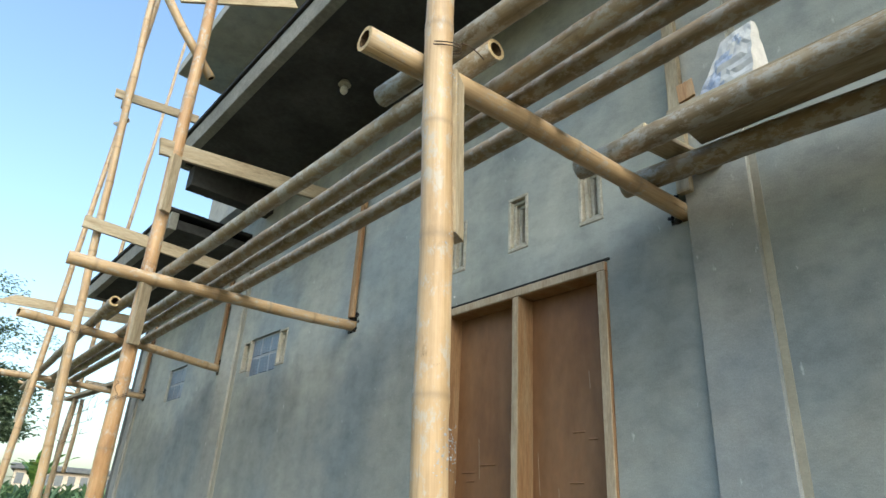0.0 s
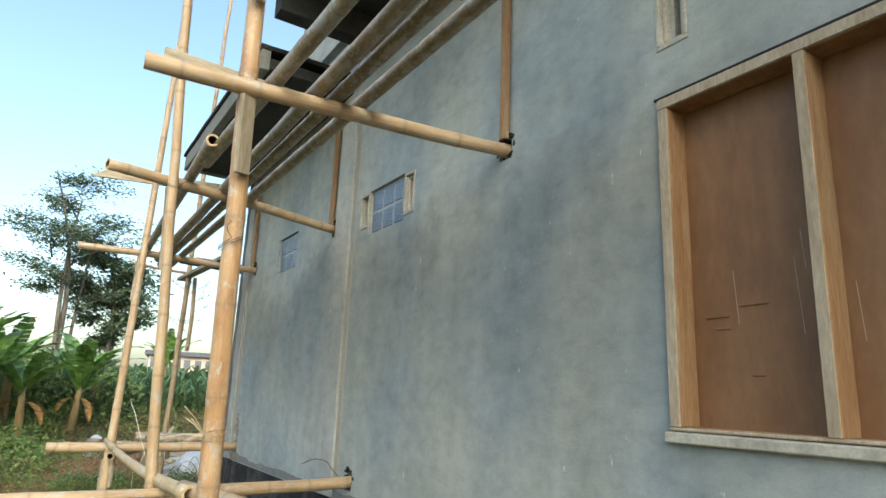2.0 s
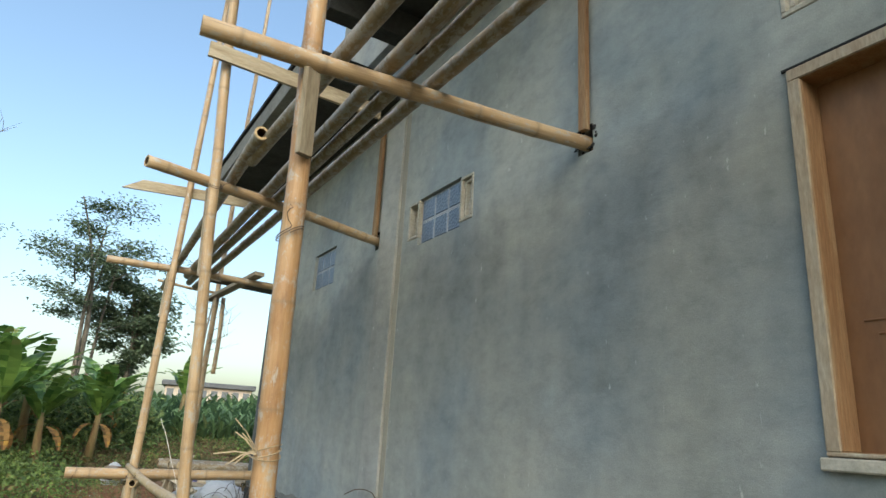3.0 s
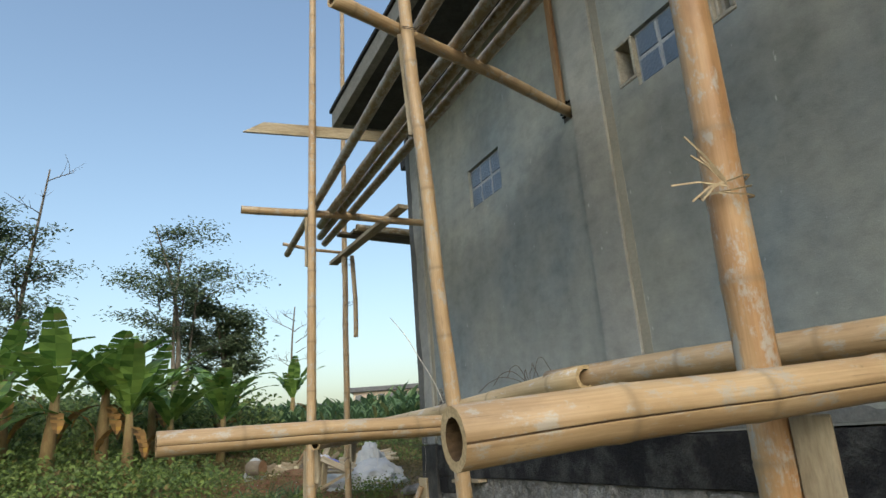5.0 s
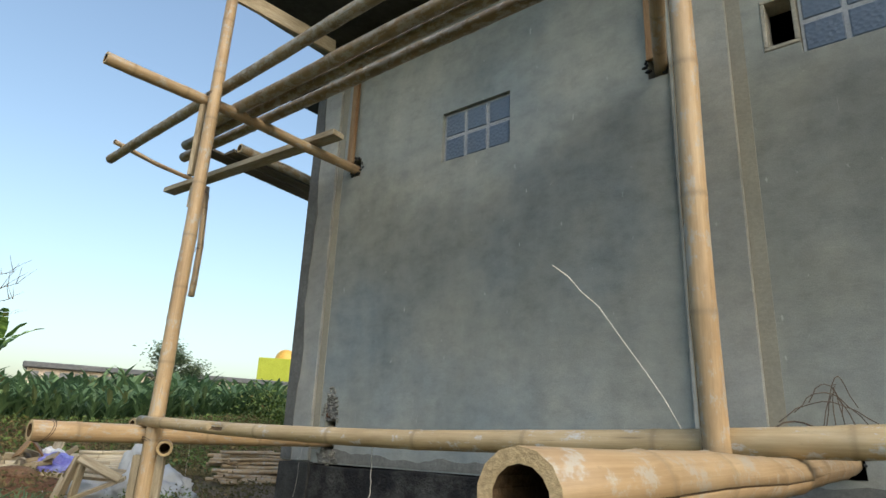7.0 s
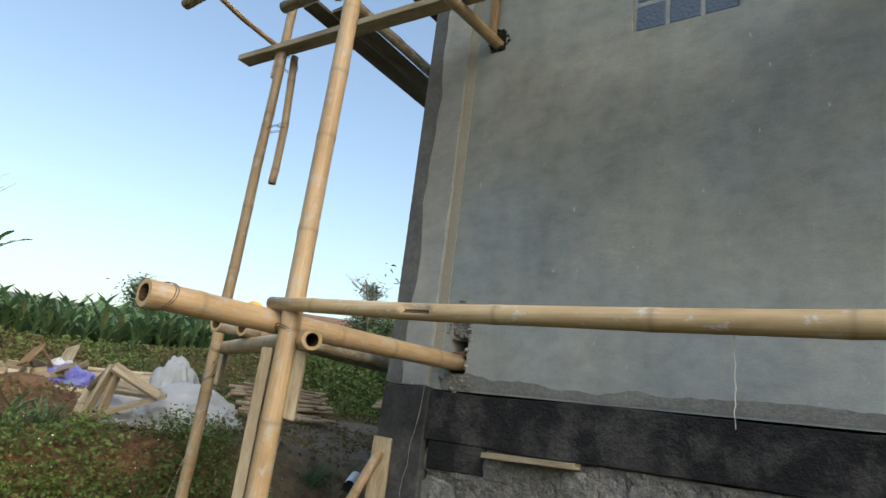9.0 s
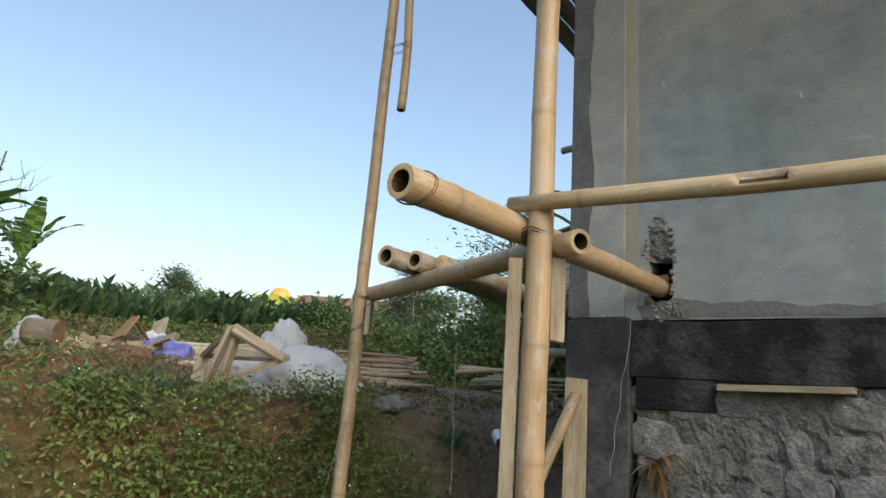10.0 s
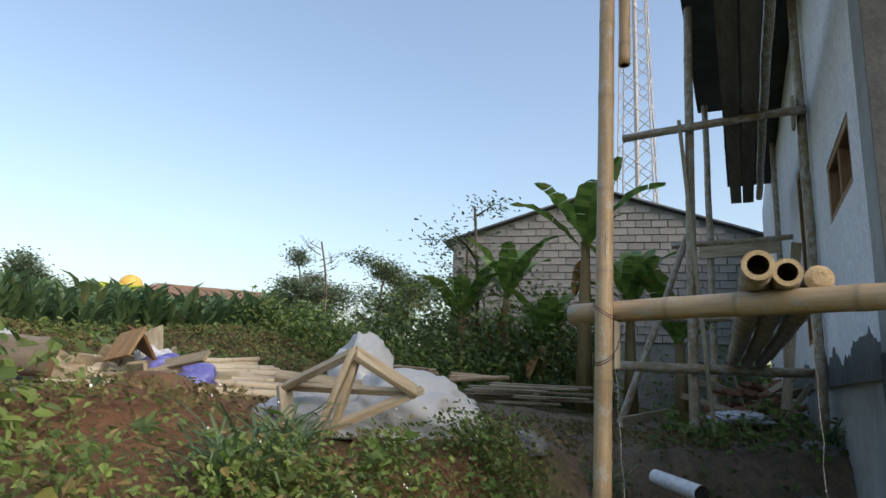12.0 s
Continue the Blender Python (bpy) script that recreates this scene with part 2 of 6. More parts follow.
def box_bm(x0, y0, z0, x1, y1, z1, bevel=0.0, bm=None):
    bm2 = bmesh.new()
    bmesh.ops.create_cube(bm2, size=1)
    bmesh.ops.scale(bm2, vec=(abs(x1 - x0), abs(y1 - y0), abs(z1 - z0)), verts=bm2.verts)
    if bevel:
        bmesh.ops.bevel(bm2, geom=bm2.edges[:], offset=bevel, segments=1, affect='EDGES')
    bmesh.ops.translate(bm2, vec=((x0 + x1) / 2, (y0 + y1) / 2, (z0 + z1) / 2), verts=bm2.verts)
    if bm is None:
        return bm2
    tmp = bpy.data.meshes.new("tmp")
    bm2.to_mesh(tmp)
    bm2.free()
    bm.from_mesh(tmp)
    bpy.data.meshes.remove(tmp)
    return bm


def axis_pose(a, b, spin=0.0):
    a, b = Vector(a), Vector(b)
    return Matrix.Translation(a) @ (b - a).to_track_quat('Z', 'Y').to_matrix().to_4x4() @ Matrix.Rotation(spin, 4, 'Z')


def culm_bm(length, r0, r1, seed, step=0.36, sides=14, bend=0.0, hollow=True, split=None, slot=None):
    """A bamboo culm along z: swollen joints, a slight bow, thick-walled open ends, and a broken-out slot (angle, from, to)."""
    rnd = random.Random(seed)
    bm = bmesh.new()
    lay = bm.verts.layers.float_color.new("joint")
    prof, z = [(0.0, 1.0, 0.0)], rnd.uniform(0.1, step)
    while z < length - 0.05:
        for dz, k, j in ((-0.05, 0.985, 0), (-0.014, 1.02, 0.1), (-0.004, 1.045, 0.8), (0.003, 1.005, 1.0), (0.012, 1.03, 0.3), (0.03, 0.99, 0.0)):
            if 0.005 < z + dz < length - 0.005:
                prof.append((z + dz, k, j))
        z += step * rnd.uniform(0.82, 1.2)
    prof.append((length, 1.0, 0.0))
    if slot:
        s0, s1 = slot[1:]
        prof = sorted([p for p in prof if not s0 - 0.02 < p[0] < s1 + 0.02] + [(q, 1.0, 0.0) for q in (s0 - 0.02, s0, s0 + 0.012, (s0 + s1) / 2, s1 - 0.012, s1, s1 + 0.02)])
    ph, ax = rnd.uniform(0, 6.28), rnd.uniform(0, 6.28)
    angles = [(2 * math.pi * i / sides, 1.0) for i in range(sides)]
    if split:
        at, z_from, z_to = split
        angles = sorted([q for q in angles if abs(q[0] - at) > 0.06] + [(at - 0.035, 1.0), (at, 0.93), (at + 0.035, 1.0)])
    sides = len(angles)
    rings = []
    for z, k, j in prof:
        u = z / length
        r = (r0 + (r1 - r0) * u) * k
        s = bend * math.sin(math.pi * u) + 0.004 * math.sin(5 * u * length + ph)
        cx, cy = s * math.cos(ax), s * math.sin(ax)
        ring = []
        for a, depth in angles:
            if split:
                a += 0.05 * math.sin(2.3 * z) * (depth < 1 or abs(a - split[0]) < 0.05)
                depth = depth if z_from < z < z_to else 1.0
            if slot and slot[1] < z < slot[2] and abs((a - slot[0] + math.pi) % (2 * math.pi) - math.pi) < 0.42:
                depth = 0.42
            w = bm.verts.new((cx + r * depth * math.cos(a), cy + r * depth * math.sin(a), z))
            w[lay] = (j, j, j, 1)
            ring.append(w)
        rings.append(ring)
    for p, q in zip(rings, rings[1:]):
        for i in range(sides):
            f = bm.faces.new((p[i], p[(i + 1) % sides], q[(i + 1) % sides], q[i]))
            f.smooth = True
            if split and z_from <= p[i].co.z <= q[i].co.z <= z_to and abs((angles[i][0] + angles[(i + 1) % sides][0]) / 2 - at) < 0.03:
                f.material_index, f.smooth = 1, False
            if slot and slot[1] <= p[i].co.z <= q[i].co.z <= slot[2] and abs(((angles[i][0] + angles[(i + 1) % sides][0]) / 2 - slot[0] + math.pi) % (2 * math.pi) - math.pi) < 0.45:
                f.material_index, f.smooth = 1, False
    for ring, sgn in ((rings[0], 1), (rings[-1], -1)):
        c = sum((w.co for w in ring), Vector()) / sides
        if hollow:
            inner = [bm.verts.new(c + (w.co - c) * 0.66) for w in ring]
            deep = [bm.verts.new(c + (w.co - c) * 0.6 + Vector((0, 0, sgn * 0.14))) for w in ring]
            loops = [(ring, inner, 2), (inner, deep, 1)]
        else:
            inner = [bm.verts.new(c + (w.co - c) * 0.5 + Vector((0, 0, -sgn * 0.012))) for w in ring]
            deep, loops = inner, [(ring, inner, 2)]
        for p, q, mi in loops:
            for i in range(sides):
                f = bm.faces.new((p[i], q[i], q[(i + 1) % sides], p[(i + 1) % sides]))
                f.material_index = mi
        f = bm.faces.new(deep)
        f.material_index = 1 if hollow else 2
    bmesh.ops.recalc_face_normals(bm, faces=bm.faces[:])
    return bm


SEED = [100]


def culm(a, b, r0, r1=None, label="weathered tan bamboo scaffold pole with swollen joints", group="scaffold poles", name="bamboo_pole", step=0.36, bend=0.015, hollow=True, sides=14, mat=None, split=None, slot=None):
    SEED[0] += 1
    length = (Vector(b) - Vector(a)).length
    bm = culm_bm(length, r0, r1 if r1 else r0, SEED[0], step, sides, bend, hollow, split, slot)
    ob = part(name, bm, [mat or M_BAMBOO, M_PITH, M_CUT])
    ob.matrix_world = axis_pose(a, b, SEED[0] * 1.7)
    return tagged(ob, label, "bamboo pole", group)


def board(a, b, w, t, up=(0, 0, 1), label="cement-stained rough wooden board tied to bamboo pole", pointed=False, name="scaffold_board", mat=None, group="scaffold boards", cat="board"):
    """A sawn board along a-b, w wide towards up, t thick, with a split or pointed end."""
    a, b = Vector(a), Vector(b)
    z = (b - a).normalized()
    u = (Vector(up) - z * z.dot(Vector(up))).normalized()
    s = z.cross(u)
    L = (b - a).length
    SEED[0] += 1
    rnd = random.Random(SEED[0])
    bm = box_bm(-t / 2, -w / 2, 0, t / 2, w / 2, L, min(t, w) * 0.08)
    for v in bm.verts:
        if v.co.z < L * 0.5:
            v.co.z += (0.22 * abs(v.co.y / w + 0.5) if pointed else rnd.uniform(0, 0.012))
        else:
            v.co.z -= rnd.uniform(0, 0.015)
    ob = part(name, bm, mat or M_BOARD)
    ob.matrix_world = Matrix(((s.x, u.x, z.x, a.x), (s.y, u.y, z.y, a.y), (s.z, u.z, z.z, a.z), (0, 0, 0, 1)))
    return tagged(ob, label, cat, group)


def wire_tie(c, d, r, label="twisted rusty wire tie round bamboo joint", ends=True):
    """Two turns of wire round a pole of radius r at c along axis d, with loose ends."""
    SEED[0] += 1
    rnd = random.Random(SEED[0])
    cu = bpy.data.curves.new("wire_tie", 'CURVE')
    cu.dimensions, cu.bevel_depth, cu.bevel_resolution = '3D', 0.0022, 1
    sp = cu.splines.new('POLY')
    pts = []
    for i in range(33):
        a = i / 16 * 2 * math.pi
        pts.append(Vector(((r + 0.002) * math.cos(a), (r + 0.002) * math.sin(a), 0.035 * math.sin(a) + 0.012 * i / 16)))
    if ends:
        p = pts[-1].copy()
        for k in range(6):
            p = p + Vector((rnd.uniform(0.0, 0.03), rnd.uniform(-0.02, 0.02), rnd.uniform(-0.01, 0.03)))
            pts.append(p)
    sp.points.add(len(pts) - 1)
    for q, p in zip(sp.points, pts):
        q.co = (*p, 1)
    cu.materials.append(M_WIRE)
    tmp = new("tmp_curve", cu)
    me = bpy.data.meshes.new_from_object(tmp.evaluated_get(bpy.context.evaluated_depsgraph_get()))
    bpy.data.objects.remove(tmp)
    ob = new("wire_tie", me)
    ob.matrix_world = axis_pose(c, Vector(c) + Vector(d), rnd.uniform(0, 6))
    return tagged(ob, label, "wire tie", "wire ties")


def wavy_wire(name, pts, r, mat, label, category):
    cu = bpy.data.curves.new(name, 'CURVE')
    cu.dimensions, cu.bevel_depth, cu.bevel_resolution = '3D', r, 1
    sp = cu.splines.new('POLY')
    sp.points.add(len(pts) - 1)
    for q, p in zip(sp.points, pts):
        q.co = (*p, 1)
    cu.materials.append(mat)
    tmp = new("tmp_curve", cu)
    me = bpy.data.meshes.new_from_object(tmp.evaluated_get(bpy.context.evaluated_depsgraph_get()))
    bpy.data.objects.remove(tmp)
    return tagged(new(name, me), label, category)


# ---- ground ----
def smooth_step(a, b, t):
    t = max(0.0, min(1.0, (t - a) / (b - a)))
    return t * t * (3 - 2 * t)


PROFILE = [(-30, 1.2), (-2, 1.15), (0.9, 1.1), (2.4, 0.58), (3.6, 0.42), (5.0, 0.42), (6.4, 0.36), (7.3, 0.05), (8.0, -0.08), (8.8, -0.08), (10.3, 0.05), (60, 0.05)]


def ground_z(x, y):
    p = PROFILE[0][1]
    for (y0, z0), (y1, z1) in zip(PROFILE, PROFILE[1:]):
        if y0 <= y <= y1:
            p = z0 + (z1 - z0) * smooth_step(y0, y1, y)
    near_wall = smooth_step(-1.6, -0.4, x)
    p += near_wall * max(0.0, 0.75 - p) * (1 - smooth_step(9.0, 10.5, y))
    far = 1.22 + 0.18 * smooth_step(11.5, 13.5, y) + 0.68 * smooth_step(14.5, 19.0, y) + 0.35 * smooth_step(19, 30, y)
    edge = 10.75 - 0.55 * smooth_step(-0.6, 1.0, x) + 0.12 * math.sin(1.7 * x) - 1.7 * smooth_step(1.0, 2.8, x)
    up = smooth_step(edge, edge + 0.95, y)
    z = p + (far - p) * up
    if x < -4.6:
        s = smooth_step(4.6, 6.4, -x)
        z = z + (max(z, 1.0 + 0.05 * min(20, -x)) - z) * s
    z += 0.3 * smooth_step(12.3, 14.3, y) * smooth_step(0.3, 2.5, -x - 1.4) * (1 - smooth_step(15, 19, y) * 0.6)
    nz = noise.noise(Vector((x * 0.9, y * 0.9, 3.0)))
    z += 0.09 * nz + 0.035 * noise.noise(Vector((x * 3.1, y * 3.1, 7.0)))
    mound = 0.4 * math.exp(-((x - 5.2) ** 2 / 5.0 + (y - 17.6) ** 2 / 1.5))
    mound += 0.12 * math.exp(-((x + 0.8) ** 2 / 1.0 + (y - 13.4) ** 2 / 0.6))
    mound += 0.28 * math.exp(-((x - 5.2) ** 2 / 2.0 + (y - 9.8) ** 2 / 0.4))
    return z + mound


def ground_material():
    m, n, l, b = material("grassy_earth", 0.95)
    v = n.new("ShaderNodeTexCoord").outputs["Object"]
    big = noise_node(n, l, v, 0.55, 6, 0.65)
    fine = noise_node(n, l, v, 14, 6, 0.75)
    col = ramp(n, l, big, [(0.36, (0.20, 0.125, 0.075)), (0.47, (0.175, 0.13, 0.075)), (0.56, (0.105, 0.115, 0.045)), (0.72, (0.075, 0.11, 0.035))])
    # bare red soil tipped out on the bank
    ds = n.new("ShaderNodeVectorMath")
    ds.operation = 'DISTANCE'
    l.new(v, ds.inputs[0])
    ds.inputs[1].default_value = (-0.9, 12.9, 1.4)
    rg = n.new("ShaderNodeMath")
    rg.operation = 'MULTIPLY_ADD'
    l.new(noise_node(n, l, v, 1.3, 5, 0.6), rg.inputs[0])
    rg.inputs[1].default_value = 2.2
    l.new(ds.outputs["Value"], rg.inputs[2])
    mr = n.new("ShaderNodeMapRange")
    mr.inputs["From Min"].default_value, mr.inputs["From Max"].default_value = 2.4, 3.6
    mr.inputs["To Min"].default_value, mr.inputs["To Max"].default_value = 1.0, 0.0
    l.new(rg.outputs[0], mr.inputs["Value"])
    col = mixed(n, l, col, (0.235, 0.125, 0.07), mr.outputs["Result"])
    # pale trodden earth of the yard behind the house
    dy = n.new("ShaderNodeVectorMath")
    dy.operation = 'DISTANCE'
    l.new(v, dy.inputs[0])
    dy.inputs[1].default_value = (3.2, 11.0, 1.2)
    yg = n.new("ShaderNodeMath")
    yg.operation = 'MULTIPLY_ADD'
    l.new(noise_node(n, l, v, 1.1, 5, 0.65), yg.inputs[0])
    yg.inputs[1].default_value = 2.6
    l.new(dy.outputs["Value"], yg.inputs[2])
    my = n.new("ShaderNodeMapRange")
    my.inputs["From Min"].default_value, my.inputs["From Max"].default_value = 3.4, 4.8
    my.inputs["To Min"].default_value, my.inputs["To Max"].default_value = 1.0, 0.0
    l.new(yg.outputs[0], my.inputs["Value"])
    col = mixed(n, l, col, (0.25, 0.20, 0.15), my.outputs["Result"])
    col = mixed(n, l, col, ramp(n, l, fine, [(0.3, (0.5, 0.5, 0.5)), (0.7, (1.35, 1.3, 1.2))]), 0.9, 'MULTIPLY')
    l.new(col, b.inputs["Base Color"])
    bumped(n, l, b, fine, 1.0, 0.06)
    return m


def build_ground():
    xs = [-900, -300, -120, -60, -35, -22, -14, -10] + [-8 + 0.22 * i for i in range(82)] + [10.5, 12, 14, 17, 20, 25, 32, 45, 70, 130, 300, 900]
    ys = [-900, -300, -100, -40, -20, -10, -6, -4, -2.5, -1.5] + [-1 + 0.25 * i for i in range(38)] + [8.6 + 0.16 * i for i in range(66)] + [19.5, 20.5, 22, 24, 27, 30, 35, 45, 60, 90, 150, 300, 900]
    bm = bmesh.new()
    grid = [[bm.verts.new((x, y, ground_z(x, y))) for x in xs] for y in ys]
    for j in range(len(ys) - 1):
        for i in range(len(xs) - 1):
            f = bm.faces.new((grid[j][i], grid[j][i + 1], grid[j + 1][i + 1], grid[j + 1][i]))
            f.smooth = True
    return tagged(part("ground", bm, ground_material()), "uneven earth ground with patches of grass and red soil", "ground", kind="structure")


build_ground()


# ---- house ----
def wall_bm(x0, x1, y0, y1, z0, z1, holes, bm=None):
    """A wall slab along y with rectangular openings (ya, yb, za, zb) cut through it."""
    bm = bm or bmesh.new()
    ysl = sorted({y0, y1, *[h[0] for h in holes], *[h[1] for h in holes]})
    zsl = sorted({z0, z1, *[h[2] for h in holes], *[h[3] for h in holes]})

    def solid(i, j):
        if not (0 <= i < len(ysl) - 1 and 0 <= j < len(zsl) - 1):
            return False
        cy, cz = (ysl[i] + ysl[i + 1]) / 2, (zsl[j] + zsl[j + 1]) / 2
        return not any(h[0] < cy < h[1] and h[2] < cz < h[3] for h in holes)

    def quad(*p):
        bm.faces.new([bm.verts.new(q) for q in p])

    for i in range(len(ysl) - 1):
        for j in range(len(zsl) - 1):
            if not solid(i, j):
                continue
            a, b, c, d = ysl[i], ysl[i + 1], zsl[j], zsl[j + 1]
            quad((x0, a, c), (x0, a, d), (x0, b, d), (x0, b, c))
            quad((x1, a, c), (x1, b, c), (x1, b, d), (x1, a, d))
            if not solid(i - 1, j):
                quad((x0, a, c), (x1, a, c), (x1, a, d), (x0, a, d))
            if not solid(i + 1, j):
                quad((x0, b, c), (x0, b, d), (x1, b, d), (x1, b, c))
            if not solid(i, j - 1):
                quad((x0, a, c), (x0, b, c), (x1, b, c), (x1, a, c))
            if not solid(i, j + 1):
                quad((x0, a, d), (x1, a, d), (x1, b, d), (x0, b, d))
    bmesh.ops.remove_doubles(bm, verts=bm.verts, dist=0.0005)
    return bm


WIN_A = (1.165, 2.462, 2.605, 4.10)
VENTS = [(2.283, 2.46, 4.352, 4.732), (1.72, 1.89, 4.352, 4.732), (1.17, 1.333, 4.352, 4.732)]
WIN_B = [(5.56, 5.738, 4.13, 4.455), (4.936, 5.56, 4.063, 4.457), (4.762, 4.936, 4.092, 4.445)]
WIN_C = [(7.385, 8.0, 4.065, 4.475)]
SOCKETS = [(y - 0.06, y + 0.06, z - 0.06, z + 0.10) for y, z in ((3.625, 4.228), (6.32, 4.256), (8.952, 4.24), (0.72, 4.235), (5.61, 2.01), (3.65, 2.03))] + [(8.93, 9.06, 1.90, 2.34)]
north = tagged(part("wall_long", wall_bm(0, 0.16, -6, 9.40, 1.85, 6.3, [WIN_A, *VENTS, *WIN_B, *WIN_C, *SOCKETS]), M_WALL), "grey cement-rendered house wall with damp stains, unpainted", "wall", kind="structure")
def rough_slab(name, x0, y0, z0, x1, y1, z1, mat, label, category="trim", cuts=6, amp=0.004, kind="structure", parent=None, bevel=0.006):
    """A cast or rendered block whose faces and edges wander a little."""
    bm = box_bm(x0, y0, z0, x1, y1, z1, bevel)
    long_edges = [e for e in bm.edges if e.calc_length() > 0.6]
    if long_edges:
        bmesh.ops.subdivide_edges(bm, edges=long_edges, cuts=cuts, use_grid_fill=True)
    for v in bm.verts:
        v.co += Vector([amp * noise.noise(v.co * 3.0 + Vector((k * 9.1, 0, 0))) for k in range(3)])
    ob = part(name, bm, mat, parent)
    return tagged(ob, label, category, kind=kind) if parent is None else ob


M_OLD = two_tone("dark_old_render", [(0.3, (0.10, 0.105, 0.105)), (0.7, (0.17, 0.175, 0.17))], 3, 40, 0.95, bump=0.6)

M_STUB = two_tone("stained_column_stub", [(0.3, (0.03, 0.032, 0.034)), (0.5, (0.07, 0.073, 0.074)), (0.62, (0.13, 0.135, 0.13)), (0.8, (0.2, 0.2, 0.19))], 2.6, 40, 0.95, bump=0.7)
# pilasters stand proud of the wall, each with a tan screed strip beside it
rough_slab("pilaster_1", -0.028, 5.912, 1.86, 0.05, 6.25, 5.6, M_COL, "smooth grey cement pilaster on house wall", cuts=12)
rough_slab("pilaster_2", -0.028, 0.37, 1.86, 0.05, 0.68, 6.2, M_COL, "smooth grey cement pilaster on house wall", cuts=12)
rough_slab("corner_pilaster", -0.03, 9.185, 1.86, 0.30, 9.505, 5.6, M_COL, "smooth grey cement corner pilaster of house", cuts=12)
for k, (ya, yb) in enumerate(((5.835, 5.915), (0.337, 0.374), (9.115, 9.188))):
    rough_slab("screed_strip_%d" % (k + 1), -0.0045, ya, 1.95, 0.02, yb, 5.55, M_TAN if k == 1 else M_TAN_SOFT, "tan mortar screed strip down the grey wall", cuts=14, amp=0.002, bevel=0.0)
# end wall, set back behind the corner pilaster, white skim coat
END_WIN = (0.98, 2.08, 2.95, 3.42)
END_WIN2 = (3.75, 4.5, 2.2, 4.1)
bm = wall_bm(-9.45, -9.29, 0.165, 14.0, 1.75, 6.3, [END_WIN, END_WIN2])
for v in bm.verts:
    v.co = Vector((v.co.y, -v.co.x, v.co.z))
bmesh.ops.reverse_faces(bm, faces=bm.faces[:])
tagged(part("wall_end", bm, M_WHITE), "white skim-plastered end wall of the house", "wall", kind="structure")
rough_slab("end_plinth", 0.31, 9.25, 0.6, 14.0, 9.41, 1.75, M_COL, "grey cement plinth under white end wall", cuts=14, amp=0.012)
for nm, b6 in (("wall_back", (13.9, -6, 0.6, 14.0, 9.25, 6.3)), ("wall_south", (0.165, -6, 0.6, 14.0, -5.85, 6.3))):
    rough_slab(nm, *b6, M_WALL, "plain grey rendered wall closing the house", "wall")
rough_slab("floor_inside", 0.17, -5.84, 1.75, 13.9, 9.24, 1.86, M_CONC, "bare concrete floor inside the house", "floor")
rough_slab("ceiling", 0.165, -5.84, 6.3, 13.9, 9.24, 6.45, M_SOFFIT, "bare concrete ceiling slab inside the house", "ceiling")
# Added sheet: its black colour stands in for the shade indoors.
rough_slab("black_backing_sheet", 0.85, -5.8, 1.87, 0.95, 9.2, 6.29, M_BLACK, "added near-black sheet that stands for the dark inside behind the vents", "wall")

def jagged_strip(name, x, ya, yb, z0, z1, mat, label, seed, amp=0.035):
    """A thin skin of older render whose one edge breaks off unevenly."""
    rnd = random.Random(seed)
    bm = bmesh.new()
    n = 60
    rows = []
    for i in range(n + 1):
        z = z0 + (z1 - z0) * i / n
        e = ya + amp * (noise.noise(Vector((seed, z * 1.7, 0))) + 0.5 * noise.noise(Vector((seed, z * 6, 3))))
        rows.append([bm.verts.new(p) for p in ((x + 0.02, e, z), (x, e, z), (x, yb, z), (x + 0.02, yb, z))])
    for p, q in zip(rows, rows[1:]):
        for k in range(3):
            bm.faces.new((p[k], p[k + 1], q[k + 1], q[k]))
    bmesh.ops.recalc_face_normals(bm, faces=bm.faces[:])
    return tagged(part(name, bm, mat), label, "trim", kind="structure")


jagged_strip("corner_render", -0.038, 9.392, 9.511, 1.87, 5.59, M_OLD, "dark older render along the corner edge", 3)


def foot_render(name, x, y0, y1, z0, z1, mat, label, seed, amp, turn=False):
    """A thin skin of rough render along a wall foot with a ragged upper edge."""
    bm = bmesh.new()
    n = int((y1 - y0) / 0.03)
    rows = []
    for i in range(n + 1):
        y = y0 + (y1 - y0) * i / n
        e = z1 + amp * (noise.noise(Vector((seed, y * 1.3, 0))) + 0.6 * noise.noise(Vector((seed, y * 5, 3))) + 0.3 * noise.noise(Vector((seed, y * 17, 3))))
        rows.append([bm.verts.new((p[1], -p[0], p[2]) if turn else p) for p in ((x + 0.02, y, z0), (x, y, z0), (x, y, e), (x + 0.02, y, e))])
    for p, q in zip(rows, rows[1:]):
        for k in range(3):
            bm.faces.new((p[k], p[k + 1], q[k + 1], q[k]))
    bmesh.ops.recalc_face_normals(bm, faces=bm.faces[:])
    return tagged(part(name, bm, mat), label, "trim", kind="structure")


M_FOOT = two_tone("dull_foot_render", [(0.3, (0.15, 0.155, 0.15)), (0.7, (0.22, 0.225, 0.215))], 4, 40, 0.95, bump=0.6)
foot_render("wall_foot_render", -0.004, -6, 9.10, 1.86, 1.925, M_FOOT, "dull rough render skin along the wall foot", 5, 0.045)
foot_render("end_foot_render", -9.454, 0.31, 13.9, 1.752, 1.98, M_OLD, "dark ragged render along the end wall foot", 8, 0.16, True)

# ground beam and footing
rough_slab("ground_beam", -0.035, -6, 1.545, 0.16, 9.15, 1.84, M_DARK, "dark damp concrete ground beam under the wall", cuts=40, amp=0.015)
rough_slab("corner_footing_column", -0.05, 9.152, 0.3, 0.30, 9.512, 1.856, M_STUB, "dark grey concrete column stub at the house corner", cuts=10, amp=0.012)

